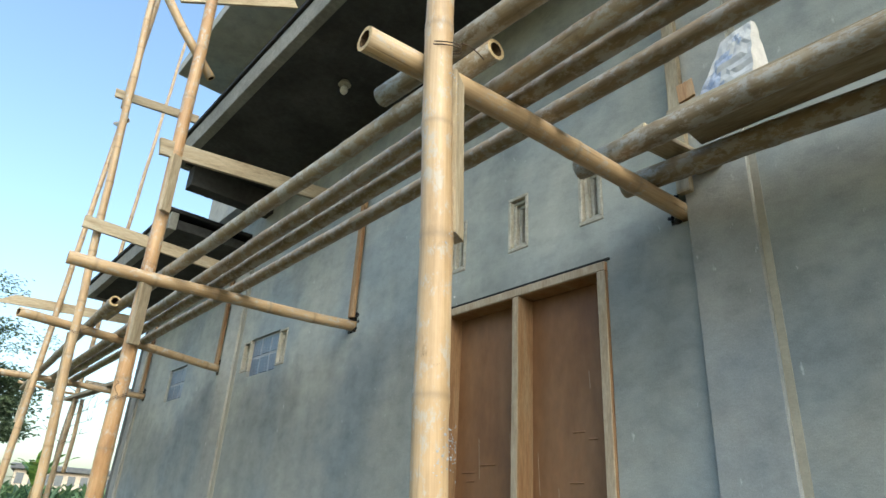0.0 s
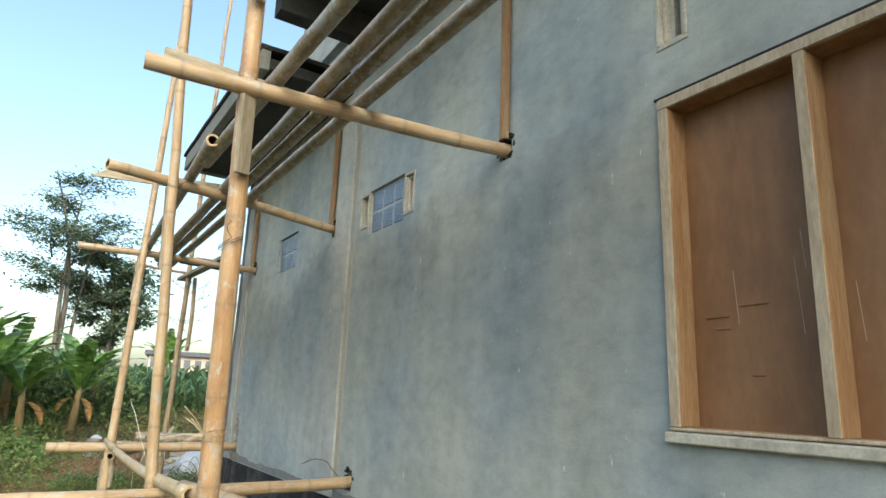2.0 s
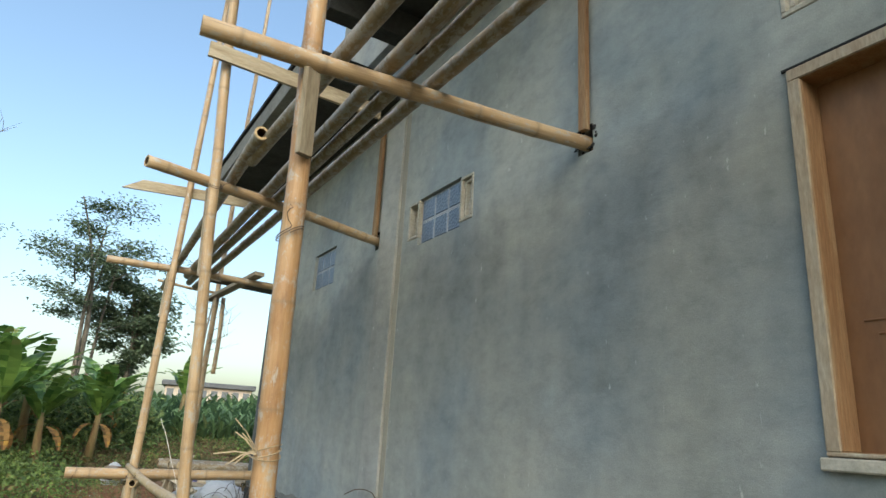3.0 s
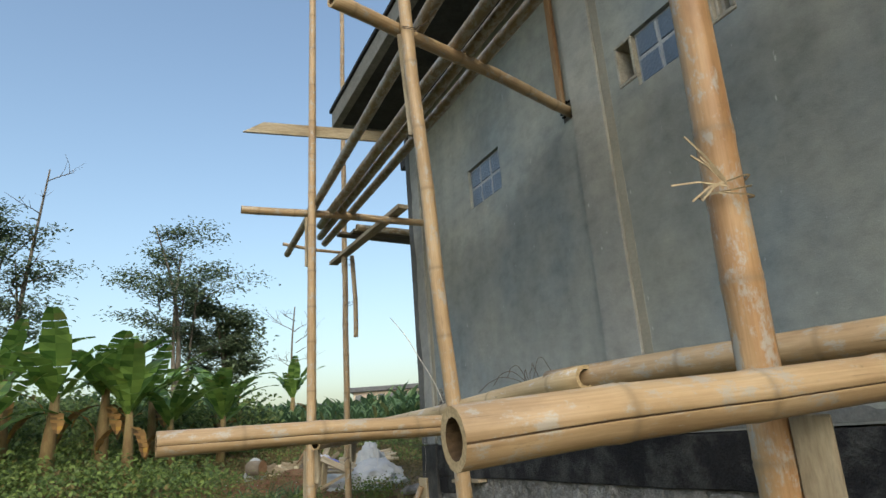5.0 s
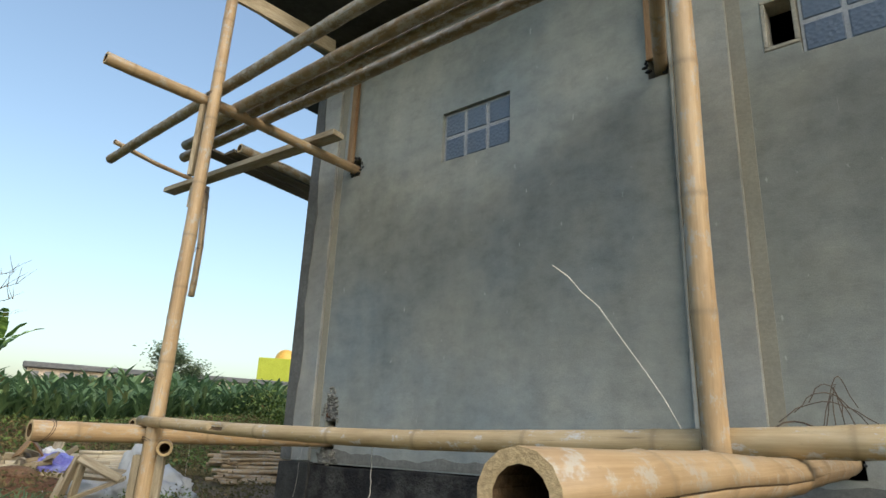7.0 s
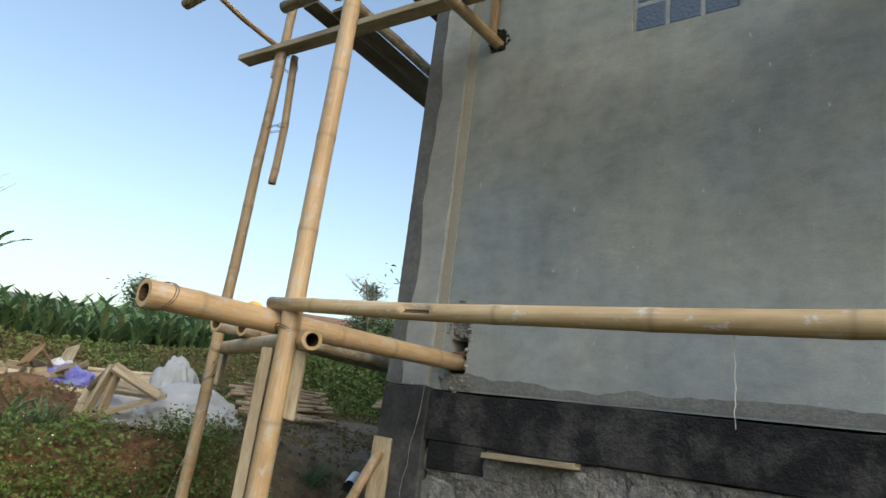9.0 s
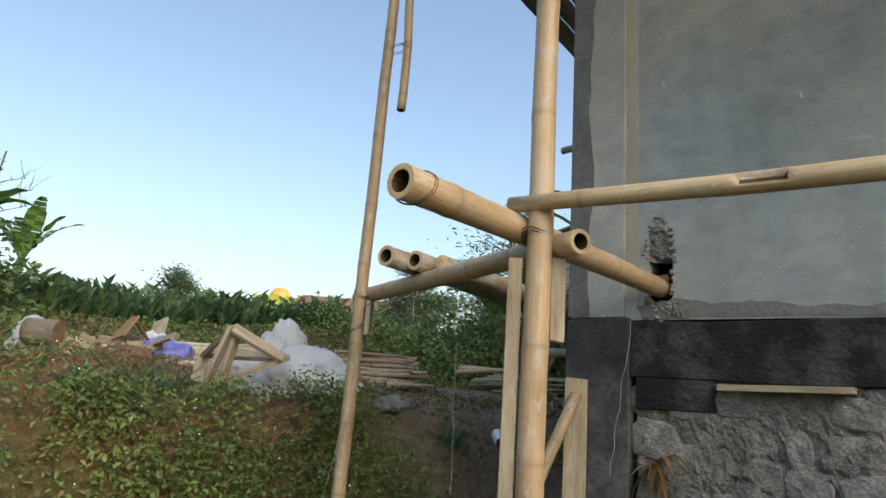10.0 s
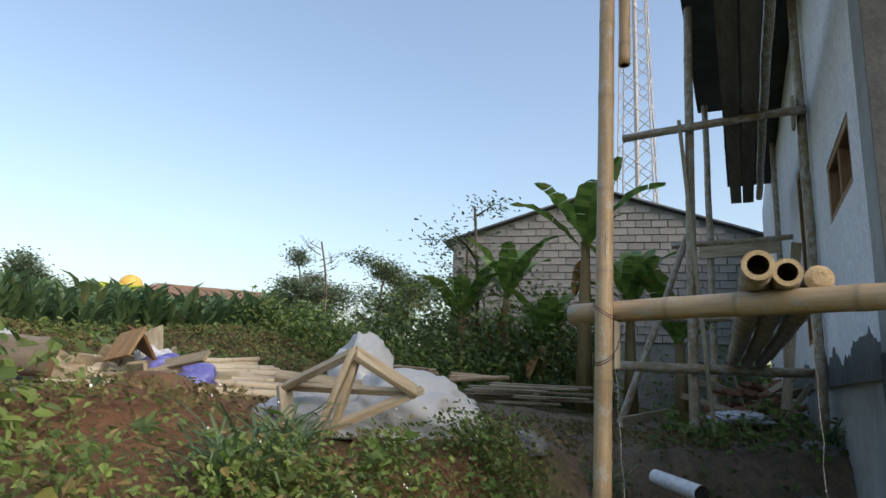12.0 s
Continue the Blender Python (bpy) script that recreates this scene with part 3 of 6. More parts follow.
# canopies
def canopy(name, y0, y1, z, xo, h, label):
    c = thing(name, label, "canopy", (0, y0, z), kind="structure")

    def add(nm, b6, mat, lab="", amp=0.005):
        bm = box_bm(*b6, 0.006)
        bmesh.ops.subdivide_edges(bm, edges=[e for e in bm.edges if e.calc_length() > 0.7], cuts=10, use_grid_fill=True)
        for v in bm.verts:
            v.co += Vector([amp * noise.noise(v.co * 3.0 + Vector((k * 9.1, 0, 0))) for k in range(3)])
            v.co -= Vector((0, y0, z))
        part(nm, bm, mat, c, lab)

    add("soffit", (xo + 0.09, y0 + 0.01, z + 0.02, 0.0, y1 - 0.01, z + 0.13), M_SOFFIT, "unpainted soffit, shade put into its colour")
    add("fascia", (xo, y0, z, xo + 0.088, y1, z + h), M_CONC, "rough concrete fascia")
    add("roof_edge", (xo - 0.025, y0 - 0.01, z + h + 0.003, 0.0, y1 + 0.03, z + h + 0.05), M_BLACK, "dark sheet over the edge")
    add("end_fascia", (xo + 0.09, y1 - 0.088, z, 0.0, y1, z + h), M_CONC)
    return c


canopy("canopy_near", -5.5, 5.85, 6.2, -1.12, 0.22, "concrete canopy slab over the window, its soffit coloured as shaded")
canopy("canopy_far", 6.1, 9.55, 5.6, -0.95, 0.2, "lower concrete canopy slab at the house end")
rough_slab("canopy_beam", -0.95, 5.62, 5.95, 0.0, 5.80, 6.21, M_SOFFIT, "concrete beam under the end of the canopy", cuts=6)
rough_slab("upper_eave", -0.85, -5, 8.95, 6.0, 8.17, 9.15, M_COL, "pale concrete eave slab of the upper storey", cuts=10)
rough_slab("upper_wall", 0.0, -5, 6.46, 0.15, 7.9, 8.95, M_COL, "grey rendered upper storey wall", "wall", cuts=10)
rough_slab("end_canopy_1", 0.31, 9.455, 5.6, 5.75, 10.52, 5.75, M_SOFFIT, "concrete canopy slab along the end wall, coloured dark for its shade", cuts=14)
rough_slab("end_canopy_2", 5.76, 9.455, 5.6, 9.4, 10.2, 5.75, M_SOFFIT, "narrower concrete canopy slab along the end wall, coloured dark for its shade", cuts=14)


# windows
def frame_bm(y0, y1, z0, z1, w, x0, x1, sill=None):
    bm = bmesh.new()
    s = sill or w
    for b in ((x0, y0, z1 - w, x1, y1, z1), (x0, y0, z0, x1, y1, z0 + s), (x0, y0, z0 + s, x1, y0 + w, z1 - w), (x0, y1 - w, z0 + s, x1, y1, z1 - w)):
        box_bm(*b, 0.004, bm)
    return bm


M_FACE = two_tone("greyed_frame_face", [(0.25, (0.30, 0.225, 0.15)), (0.5, (0.40, 0.33, 0.24)), (0.75, (0.46, 0.41, 0.32))], 2.2, 16, 0.85, (6, 6, 1.2))


def boarded_window(y0, y1, z0, z1):
    w = thing("window_1", "timber window frame boarded up with two red-brown plywood sheets", "window", (0, y0, z0), kind="structure")
    loc = lambda bm: (bmesh.ops.translate(bm, vec=(0, -y0, -z0), verts=bm.verts), bm)[1]
    part("window_frame", loc(frame_bm(y0 + 0.003, y1 - 0.003, z0 + 0.003, z1 - 0.003, 0.056, -0.012, 0.13, 0.018)), M_FRAME, w, "raw timber frame")
    part("frame_face", loc(frame_bm(y0 + 0.004, y1 - 0.004, z0 + 0.004, z1 - 0.004, 0.052, -0.022, -0.0125, 0.014)), M_FACE, w, "cement-smeared timber frame face")
    my = (y0 + y1) / 2 - 0.012
    part("mullion", loc(box_bm(-0.018, my - 0.024, z0 + 0.019, 0.125, my + 0.024, z1 - 0.06, 0.004)), M_FRAME, w)
    part("mullion_face", loc(box_bm(-0.026, my - 0.022, z0 + 0.019, -0.0185, my + 0.022, z1 - 0.06, 0.002)), M_FACE, w, "cement-grey front of the timber post")
    part("window_sill", loc(box_bm(-0.04, y0 - 0.01, z0 - 0.045, 0.05, y1 + 0.012, z0 + 0.0, 0.006)), M_VENT, w, "pale cement-smeared sill")
    part("drip_edge", loc(box_bm(-0.012, y0 - 0.02, z1 + 0.002, 0.02, y1 + 0.02, z1 + 0.014, 0.002)), M_BLACK, w, "thin black drip edge over the frame")
    rs2 = random.Random(8)
    for a, b in ((y0 + 0.060, my - 0.025), (my + 0.025, y1 - 0.060)):
        bm = box_bm(0.10, a, z0 + 0.02, 0.112, b, z1 - 0.06, 0.001)
        sheet = part("plywood_sheet", loc(bm), M_PLY, w, "stained brown plywood sheet")
        for k in range(3):
            y, z, h = rs2.uniform(a + 0.05, b - 0.05), rs2.uniform(z0 + 0.2, z1 - 0.6), rs2.uniform(0.06, 0.3)
            bm = box_bm(0.0985, y, z, 0.0995, y + 0.0022, z + h)
            for v in bm.verts:
                v.co.y += 0.06 * (v.co.z - z)
            part("scratch", loc(bm), M_FACE, sheet)
        for k in range(4):
            y, z = rs2.uniform(a + 0.05, b - 0.15), rs2.uniform(z0 + 0.15, z0 + 0.7)
            part("peeled_edge", loc(box_bm(0.094, y, z, 0.0995, y + rs2.uniform(0.05, 0.13), z + 0.008, 0.002)), M_PLY, sheet)
    return w


boarded_window(*WIN_A)


def vent(y0, y1, z0, z1, k):
    w = thing("vent_%d" % k, "small stepped vent opening with pale frame above the window", "vent", (0, y0, z0), group="wall vents", kind="structure")
    for i in range(3 if z1 - z0 > 0.35 else 1):
        d = 0.024 * i
        bm = frame_bm(y0 + d + 0.002, y1 - d - 0.002, z0 + d + 0.002, z1 - d - 0.002, 0.023, -0.006 + 0.026 * i, 0.14)
        bmesh.ops.translate(bm, vec=(0, -y0, -z0), verts=bm.verts)
        part("frame_step", bm, M_VENT, w)
    return w


for k, (a, b, c, d) in enumerate([*VENTS, WIN_B[0], WIN_B[2]]):
    vent(a, b, c, d, k + 1)


M_JOINT = two_tone("pale_block_joint", [(0.3, (0.34, 0.37, 0.40)), (0.7, (0.46, 0.48, 0.50))], 8, 40, 0.85)


def block_window(name, y0, y1, z0, z1, label):
    w = thing(name, label, "window", (0, y0, z0), kind="structure")
    loc = lambda bm: (bmesh.ops.translate(bm, vec=(0, -y0, -z0), verts=bm.verts), bm)[1]
    part("mortar_grid", loc(box_bm(0.031, y0 + 0.002, z0 + 0.002, 0.12, y1 - 0.002, z1 - 0.002, 0.002)), M_JOINT, w, "pale mortar joints")
    g = 0.012
    bw, bh = (y1 - y0 - 4 * g) / 3, (z1 - z0 - 3 * g) / 2
    bm = box_bm(-0.02, -bw / 2, -bh / 2, 0.02, bw / 2, bh / 2, 0.012)
    me = bpy.data.meshes.new("glass_block")
    bm.to_mesh(me), bm.free()
    me.materials.append(M_GLASS)
    for i in range(3):
        for j in range(2):
            ob = new("glass_block", me)
            ob.parent = w
            ob.location = (0.045, g + bw / 2 + i * (bw + g), g + bh / 2 + j * (bh + g))
    return w


block_window("window_2", 4.936, 5.56, 4.063, 4.457, "window of six patterned blue-grey glass blocks in grey wall")
block_window("window_3", 7.385, 8.0, 4.065, 4.475, "window of six patterned blue-grey glass blocks in grey wall")
for k, (xa, xb, za, zb) in enumerate((END_WIN, END_WIN2)):
    w = thing("window_%d" % (4 + k), "timber window frame in white end wall, unglazed", "window", (xa, 9.42, za), kind="structure")
    for nm, b in (("jamb", (0.003, -0.1, 0.003, 0.06, 0.025, zb - za - 0.003)), ("jamb", (xb - xa - 0.06, -0.1, 0.003, xb - xa - 0.003, 0.025, zb - za - 0.003)),
                  ("head", (0.062, -0.1, zb - za - 0.06, xb - xa - 0.062, 0.025, zb - za - 0.003)), ("sill", (0.062, -0.1, 0.003, xb - xa - 0.062, 0.025, 0.06)),
                  ("mullion", ((xb - xa) / 2 - 0.03, -0.1, 0.062, (xb - xa) / 2 + 0.03, 0.02, zb - za - 0.062))):
        part(nm, box_bm(*b, 0.004), M_FRAME, w)

# ceiling bulb under the near canopy
lampo = thing("ceiling_bulb", "unlit white bulb in a ceiling socket under canopy", "ceiling lamp", (-0.53, 3.34, 6.22))
bm = bmesh.new()
bmesh.ops.create_cone(bm, cap_ends=True, segments=20, radius1=0.055, radius2=0.04, depth=0.035, matrix=pose(0, 0, -0.017))
part("socket", bm, M_VENT, lampo, smooth=False)
bm = bmesh.new()
bmesh.ops.create_uvsphere(bm, u_segments=16, v_segments=10, radius=0.035, matrix=Matrix.Translation((0, 0, -0.085)) @ Matrix.Diagonal((1, 1, 1.25, 1)))
part("bulb", bm, two_tone("milk_glass", [(0.3, (0.7, 0.7, 0.68)), (0.7, (0.8, 0.8, 0.78))], 5, 20, 0.25, bump=0.0), lampo, smooth=True)

# ---- scaffold ----
def on_line(p, d, z):
    return (p[0] + d[0] * (z - p[2]), p[1] + d[1] * (z - p[2]), z)


def SPLIT(heading):
    """The angle on the next culm's girth that faces a heading of the plan (radians from x), for an upright culm."""
    return (heading - (SEED[0] + 1) * 1.7) % (2 * math.pi)


def girth_angle(a, b, way):
    """The angle on the next culm's girth, lying from a to b, that faces a direction of the plan."""
    w = axis_pose(a, b, (SEED[0] + 1) * 1.7).to_3x3().inverted() @ Vector(way)
    return math.atan2(w.y, w.x) % (2 * math.pi)


P0 = lambda z: on_line((-1.498, 0.635, 2), (-0.0451, 0.0042), z)
P1 = lambda z: on_line((-1.510, 3.90, 2), (-0.0305, -0.047), z)
P2 = lambda z: on_line((-1.45, 5.726, 2), (-0.0613, -0.021), z)
P3 = lambda z: on_line((-1.399, 8.96, 2), (0.0202, 0.008), z)
P6 = lambda z: on_line((-0.531, 10.684, 2), (0.0146, -0.0145), z)
for f, z0, z1, r0, r1 in ((P0, 1.0, 6.9, 0.052, 0.045), (P1, 0.4, 7.8, 0.055, 0.042), (P2, 0.3, 8.6, 0.041, 0.034), (P3, -0.15, 9.0, 0.05, 0.034), (P6, 0.4, 11.4, 0.042, 0.026)):
    culm(f(z0), f(z1), r0, r1, "upright tan bamboo scaffold pole set in the ground", step=0.42, mat=M_BAMBOO_OLD if f is P1 else None, split=(SPLIT(3.6), 0.4, 4.0) if f is P2 else None)
# putlogs, from sockets in the wall out past the poles
for a, b, r in (((-1.83, 0.76, 4.18), (0.1, 0.72, 4.235), 0.044), ((-2.066, 3.76, 4.213), (0.12, 3.617, 4.229), 0.044), ((-2.057, 5.641, 4.255), (0.12, 6.34, 4.256), 0.042), ((-2.052, 9.095, 4.29), (0.12, 8.955, 4.24), 0.042),
                ((-2.41, 3.79, 1.93), (0.12, 3.64, 2.05), 0.055), ((-2.82, 5.51, 1.99), (0.12, 5.615, 2.02), 0.048), ((-2.022, 9.076, 2.012), (0.12, 9.0, 2.022), 0.055)):
    culm(a, b, r, r * 0.95, "tan bamboo putlog socketed into the grey wall", split=(SPLIT(3.3), 0.0, 1.7) if a[0] < -2.3 else None)
# deck poles along the wall
for a, b, r in (((-1.508, 4.857, 4.32), (-1.207, 10.946, 4.40), 0.044), ((-1.45, 5.3, 4.31), (-1.40, 0.6, 4.30), 0.044), ((-1.12, 9.55, 4.335), (-1.26, -2.5, 4.30), 0.045), ((-1.02, 9.95, 4.335), (-1.16, -2.5, 4.30), 0.041), ((-0.90, 10.2, 4.335), (-1.0, -2.5, 4.30), 0.042),
                ((-1.46, 1.22, 4.40), (-1.17, -2.5, 4.42), 0.045), ((-0.53, 0.92, 4.325), (-0.56, -2.5, 4.33), 0.052), ((-0.26, 0.86, 4.32), (-0.10, -2.5, 4.33), 0.055),
                ((-1.40, 4.95, 2.11), (-0.75, 2.0, 2.12), 0.05)):
    culm(a, b, r, r * 0.92, "long grey-stained bamboo deck pole lying along the wall", step=0.45, bend=0.02, mat=M_BAMBOO if a[2] < 3 else M_BAMBOO_GREY)
RA, RB = (-1.44, 9.05, 2.09), (-1.41, 4.713, 2.105)
rail = culm(RA, RB, 0.030, 0.046, "long bamboo rail splashed with pale paint, one side broken out", step=0.45, bend=0.0, sides=22, mat=M_BAMBOO_PAINT, slot=(girth_angle(RA, RB, (-1, -0.1, 0.15)), 0.76, 0.90))
# the long rail sags between its putlogs
down = rail.matrix_world.to_3x3().inverted() @ Vector((0, 0, -0.055))
for v in rail.data.vertices:
    v.co += down * math.sin(math.pi * min(1.0, max(0.0, v.co.z / 4.337)))
# corner poles
culm((-1.404, 8.788, 1.942), (-0.371, 10.86, 1.975), 0.044, 0.05, "grey-tan bamboo rail tied between corner poles")
for a, b, r, h in (((-1.004, 10.064, 2.072), (3.45, 10.20, 1.97), 0.055, True), ((-0.891, 9.962, 2.06), (3.45, 10.08, 1.965), 0.052, True), ((-0.799, 9.854, 2.05), (3.45, 9.96, 1.96), 0.05, False)):
    culm(a, b, r, r, "thick bamboo deck pole lying along the end wall", group="end deck poles", hollow=h, mat=M_BAMBOO_GREY)
culm((-0.411, 10.598, 3.234), (-0.419, 10.61, 4.32), 0.03, 0.03, "short bamboo length hung beside the corner pole")
# End-wall poles use the grey tone to carry the shade they stand in.
culm((2.99, 11.14, 4.22), (2.82, 9.47, 4.235), 0.042, 0.04, "grey bamboo putlog on the end wall", mat=M_BAMBOO_GREY)
culm((2.75, 11.18, 1.868), (3.32, 9.46, 1.868), 0.045, 0.045, "grey bamboo putlog low on the end wall", mat=M_BAMBOO_GREY)
EP = lambda z: on_line((3.029, 10.51, 3), (-0.0109, -0.0191), z)
culm(EP(1.1), EP(6.4), 0.05, 0.04, "bamboo pole by the end wall, shade put into its grey", mat=M_BAMBOO_GREY)
culm((5.5, 10.45, 1.1), (5.5, 10.42, 6.2), 0.045, 0.04, "bamboo pole by the end wall, shade put into its grey", mat=M_BAMBOO_GREY)
for x in (2.98, 7.2):
    culm((x, 9.515, 1.0), (x, 9.515, 5.58), 0.045, 0.04, "grey bamboo post standing against the end wall", mat=M_BAMBOO_GREY)
board((2.92, 9.575, 4.1), (2.92, 9.575, 4.42), 0.13, 0.03, (1, 0, 0), "pale board packing behind the end putlog", name="packing_board")
# high end deck: planks with gaps between, lapped past the end putlog
for y, w, xa, xb in ((10.12, 0.15, -0.75, 3.25), (9.955, 0.14, -0.62, 3.2), (10.10, 0.13, 2.7, 5.6), (9.955, 0.13, 2.75, 5.6)):
    up = 0.03 if xa > 0 else 0.0
    board((xa, y, 4.445 - 0.045 * (xa + 0.75) + up), (xb, y - 0.02, 4.445 - 0.045 * (xb + 0.75) + up), 0.026, w, (0, 0, 1), "long plank on the high end deck, toned dark as a silhouette", group="deck planks", mat=M_SHADE_BOARD)
culm((-0.6, 9.82, 4.45), (5.6, 9.80, 4.24), 0.042, 0.04, "grey bamboo high deck pole along the end wall", group="end deck poles", mat=M_BAMBOO_GREY)
# boards and cleats
board((-1.73, 3.73, 5.19), (-0.2, 3.87, 5.42), 0.13, 0.03)
board((-1.81, 5.575, 5.19), (-0.40, 5.62, 5.15), 0.12, 0.03)
board((-2.06, 9.045, 5.20), (-0.33, 8.985, 5.28), 0.13, 0.03, pointed=True, label="pointed sawn board tied across the corner pole")
# upper lift seen against the sky
culm((-1.74, 5.80, 6.6), (-1.72, 5.78, 9.2), 0.034, 0.03, "thin bamboo length lapped onto the upright pole")
culm((-2.10, 3.88, 6.8), (-1.48, 3.80, 5.98), 0.036, 0.036, "short slanting bamboo brace with split end")
board((-1.86, 5.80, 6.74), (-1.0, 5.75, 6.80), 0.1, 0.03)
board((-1.86, 3.92, 6.70), (-0.9, 3.86, 7.25), 0.14, 0.03)
culm((-1.62, 3.75, 7.3), (-1.75, 5.75, 8.4), 0.032, 0.03, "slanting bamboo brace high on the scaffold")
culm((-1.70, 5.66, 6.4), (-1.35, 9.0, 8.2), 0.03, 0.028, "slanting bamboo brace high on the scaffold")
culm((-1.328, 10.617, 4.43), (-0.47, 10.74, 4.40), 0.022, 0.02, "thin bamboo stick across the deck pole ends")
board((-0.533, 11.131, 4.35), (-0.435, 8.695, 4.325), 0.05, 0.12, label="dark wooden board laid across the corner poles")
for f, z0, z1, off in ((P0, 3.55, 4.15, (0.075, 0.02)), (P1, 3.745, 4.17, (0.0, -0.07)), (P1, 4.69, 5.15, (0.0, -0.07)), (P2, 3.555, 4.2, (-0.015, 0.065)), (P6, 4.095, 4.33, (0.0, 0.06)), (P3, 3.7, 4.25, (-0.03, 0.075)), (P3, 0.95, 1.90, (-0.034, 0.066)), (P3, 1.60, 1.90, (0.040, -0.066)), (P6, 1.71, 1.93, (0.05, -0.035)), (P1, 0.9, 1.93, (0.03, -0.085))):
    a, b = f(z0), f(z1)
    board((a[0] + off[0], a[1] + off[1], z0), (b[0] + off[0], b[1] + off[1], z1), (0.05 if f is P3 else 0.085), 0.03, (-0.5, 0.85, 0) if f in (P3, P1) and z0 < 2 else (1, 0.6, 0), "short wooden cleat nailed to bamboo pole", name="cleat", group="cleats", cat="cleat")
# battens standing on the putlogs against the wall
for y, z0, z1 in ((3.60, 4.28, 5.55), (6.34, 4.30, 5.5), (8.99, 4.29, 5.3)):
    board((-0.035, y, z0), (-0.035, y, z1), 0.06, 0.035, (0, 1, 0), "brown timber batten standing against the wall", name="batten", mat=M_FRAME, group="battens", cat="batten")
board((-0.06, 0.66, 4.29), (-0.06, 0.65, 5.4), 0.07, 0.04, (0, 1, 0), "grey timber batten standing against the pilaster", name="batten", group="battens", cat="batten")
for f, z, r in ((P0, 4.2, 0.055), (P1, 3.4, 0.053), (P2, 4.2, 0.045), (P3, 1.95, 0.055), (P3, 4.33, 0.05), (P6, 1.96, 0.045), (P6, 1.75, 0.045)):
    wire_tie(f(z), (0, 0, 1), r, ends=f is not P3)


def straw_tie(c, r, seed):
    """A knot of split-bamboo straw round a pole, its stiff ends standing off."""
    rnd = random.Random(seed)
    o = thing("straw_tie", "knot of pale split-bamboo straw round the brown pole", "tie", c)
    for k in range(3):
        pts = [Vector(((r + 0.004) * math.cos(a), (r + 0.004) * math.sin(a), 0.02 * math.sin(a + k) + 0.012 * (k - 1))) for a in [i / 14 * 2 * math.pi for i in range(15)]]
        straw("turn", pts, o)
    for k in range(6):
        p = Vector((-0.72 * r - 0.004, -0.70 * r - 0.004, rnd.uniform(-0.01, 0.01)))
        s = rnd.choice((-0.5, 0.6, 1.0))
        d = Vector((0.69 * s - 0.25, -0.72 * s - 0.25, rnd.uniform(-0.7, 1.0))).normalized() * rnd.uniform(0.07, 0.17)
        straw("straw_end", [p, p + d * 0.5 + Vector((0, 0, 0.01)), p + d], o)
    return o


def straw(name, pts, parent):
    bm = bmesh.new()
    prev = None
    for i, p in enumerate(pts):
        d = (pts[min(i + 1, len(pts) - 1)] - pts[max(i - 1, 0)]).normalized()
        s = d.orthogonal().normalized() * 0.003
        t = d.cross(s)
        ring = [bm.verts.new(p + s * math.cos(a) + t * math.sin(a)) for a in (0, 2.09, 4.19)]
        if prev:
            for q in range(3):
                bm.faces.new((prev[q], prev[(q + 1) % 3], ring[(q + 1) % 3], ring[q]))
        prev = ring
    return part(name, bm, M_STRAW, parent)


M_STRAW = two_tone("bamboo_straw", [(0.3, (0.36, 0.28, 0.17)), (0.7, (0.52, 0.43, 0.28))], 20, 90, 0.7)
straw_tie(P1(2.497), 0.06, 4)


def cement_crust(c, d, r, seed, n=150, band=0.03, spread=0.10):
    """Grey cement spatter dried on a pole: a crumbly ring and scattered flecks."""
    rnd = random.Random(seed)
    bm = bmesh.new()
    for k in range(n):
        a = rnd.uniform(0, 6.28)
        z = rnd.gauss(0, band) if k % 3 else -abs(rnd.gauss(0, spread))
        s = rnd.uniform(0.001, 0.0032)
        bmesh.ops.create_icosphere(bm, subdivisions=1, radius=1, matrix=Matrix.Rotation(a, 4, 'Z') @ pose(r + 0.0005, 0, z) @ Matrix.Diagonal((s * 0.35, s * rnd.uniform(0.7, 1.6), s * rnd.uniform(0.6, 1.6), 1)))
    ob = part("cement_crust", bm, M_JOINT)
    ob.matrix_world = axis_pose(c, Vector(c) + Vector(d))
    return tagged(ob, "grey cement spatter dried on the bamboo pole", "cement spatter", kind="stuff")


for z, n in ((2.951, 220), (3.521, 90), (4.05, 60)):
    cement_crust(P0(z), (-0.0451, 0.0042, 1), 0.0525 - 0.0012 * (z - 1.0), int(z * 10), n)
# ---- plants ----
M_WEED = leafy("weed_leaves", (0.06, 0.105, 0.028), (0.20, 0.29, 0.075))
M_WEED2 = leafy("dry_weed", (0.11, 0.095, 0.045), (0.24, 0.20, 0.10), (0.32, 0.23, 0.13), 0.8)
M_CORN = leafy("corn_leaves", (0.065, 0.13, 0.07), (0.17, 0.28, 0.13), (0.20, 0.22, 0.09))
M_BANANA = leafy("banana_leaf", (0.06, 0.14, 0.03), (0.21, 0.34, 0.08), (0.25, 0.22, 0.08), 0.45)
M_DRYLEAF = leafy("dry_banana_leaf", (0.16, 0.10, 0.05), (0.38, 0.22, 0.08), (0.5, 0.3, 0.06), 0.8)
M_TREE = leafy("tree_leaves", (0.075, 0.11, 0.07), (0.18, 0.25, 0.15), (0.18, 0.20, 0.12))
M_BARK = two_tone("grey_bark", [(0.3, (0.10, 0.085, 0.065)), (0.7, (0.24, 0.21, 0.17))], 3, 20, 0.95, (3, 3, 1))
M_STALK = two_tone("banana_stalk", [(0.3, (0.16, 0.10, 0.05)), (0.55, (0.22, 0.17, 0.08)), (0.75, (0.16, 0.20, 0.07))], 2, 14, 0.8, (4, 4, 1))


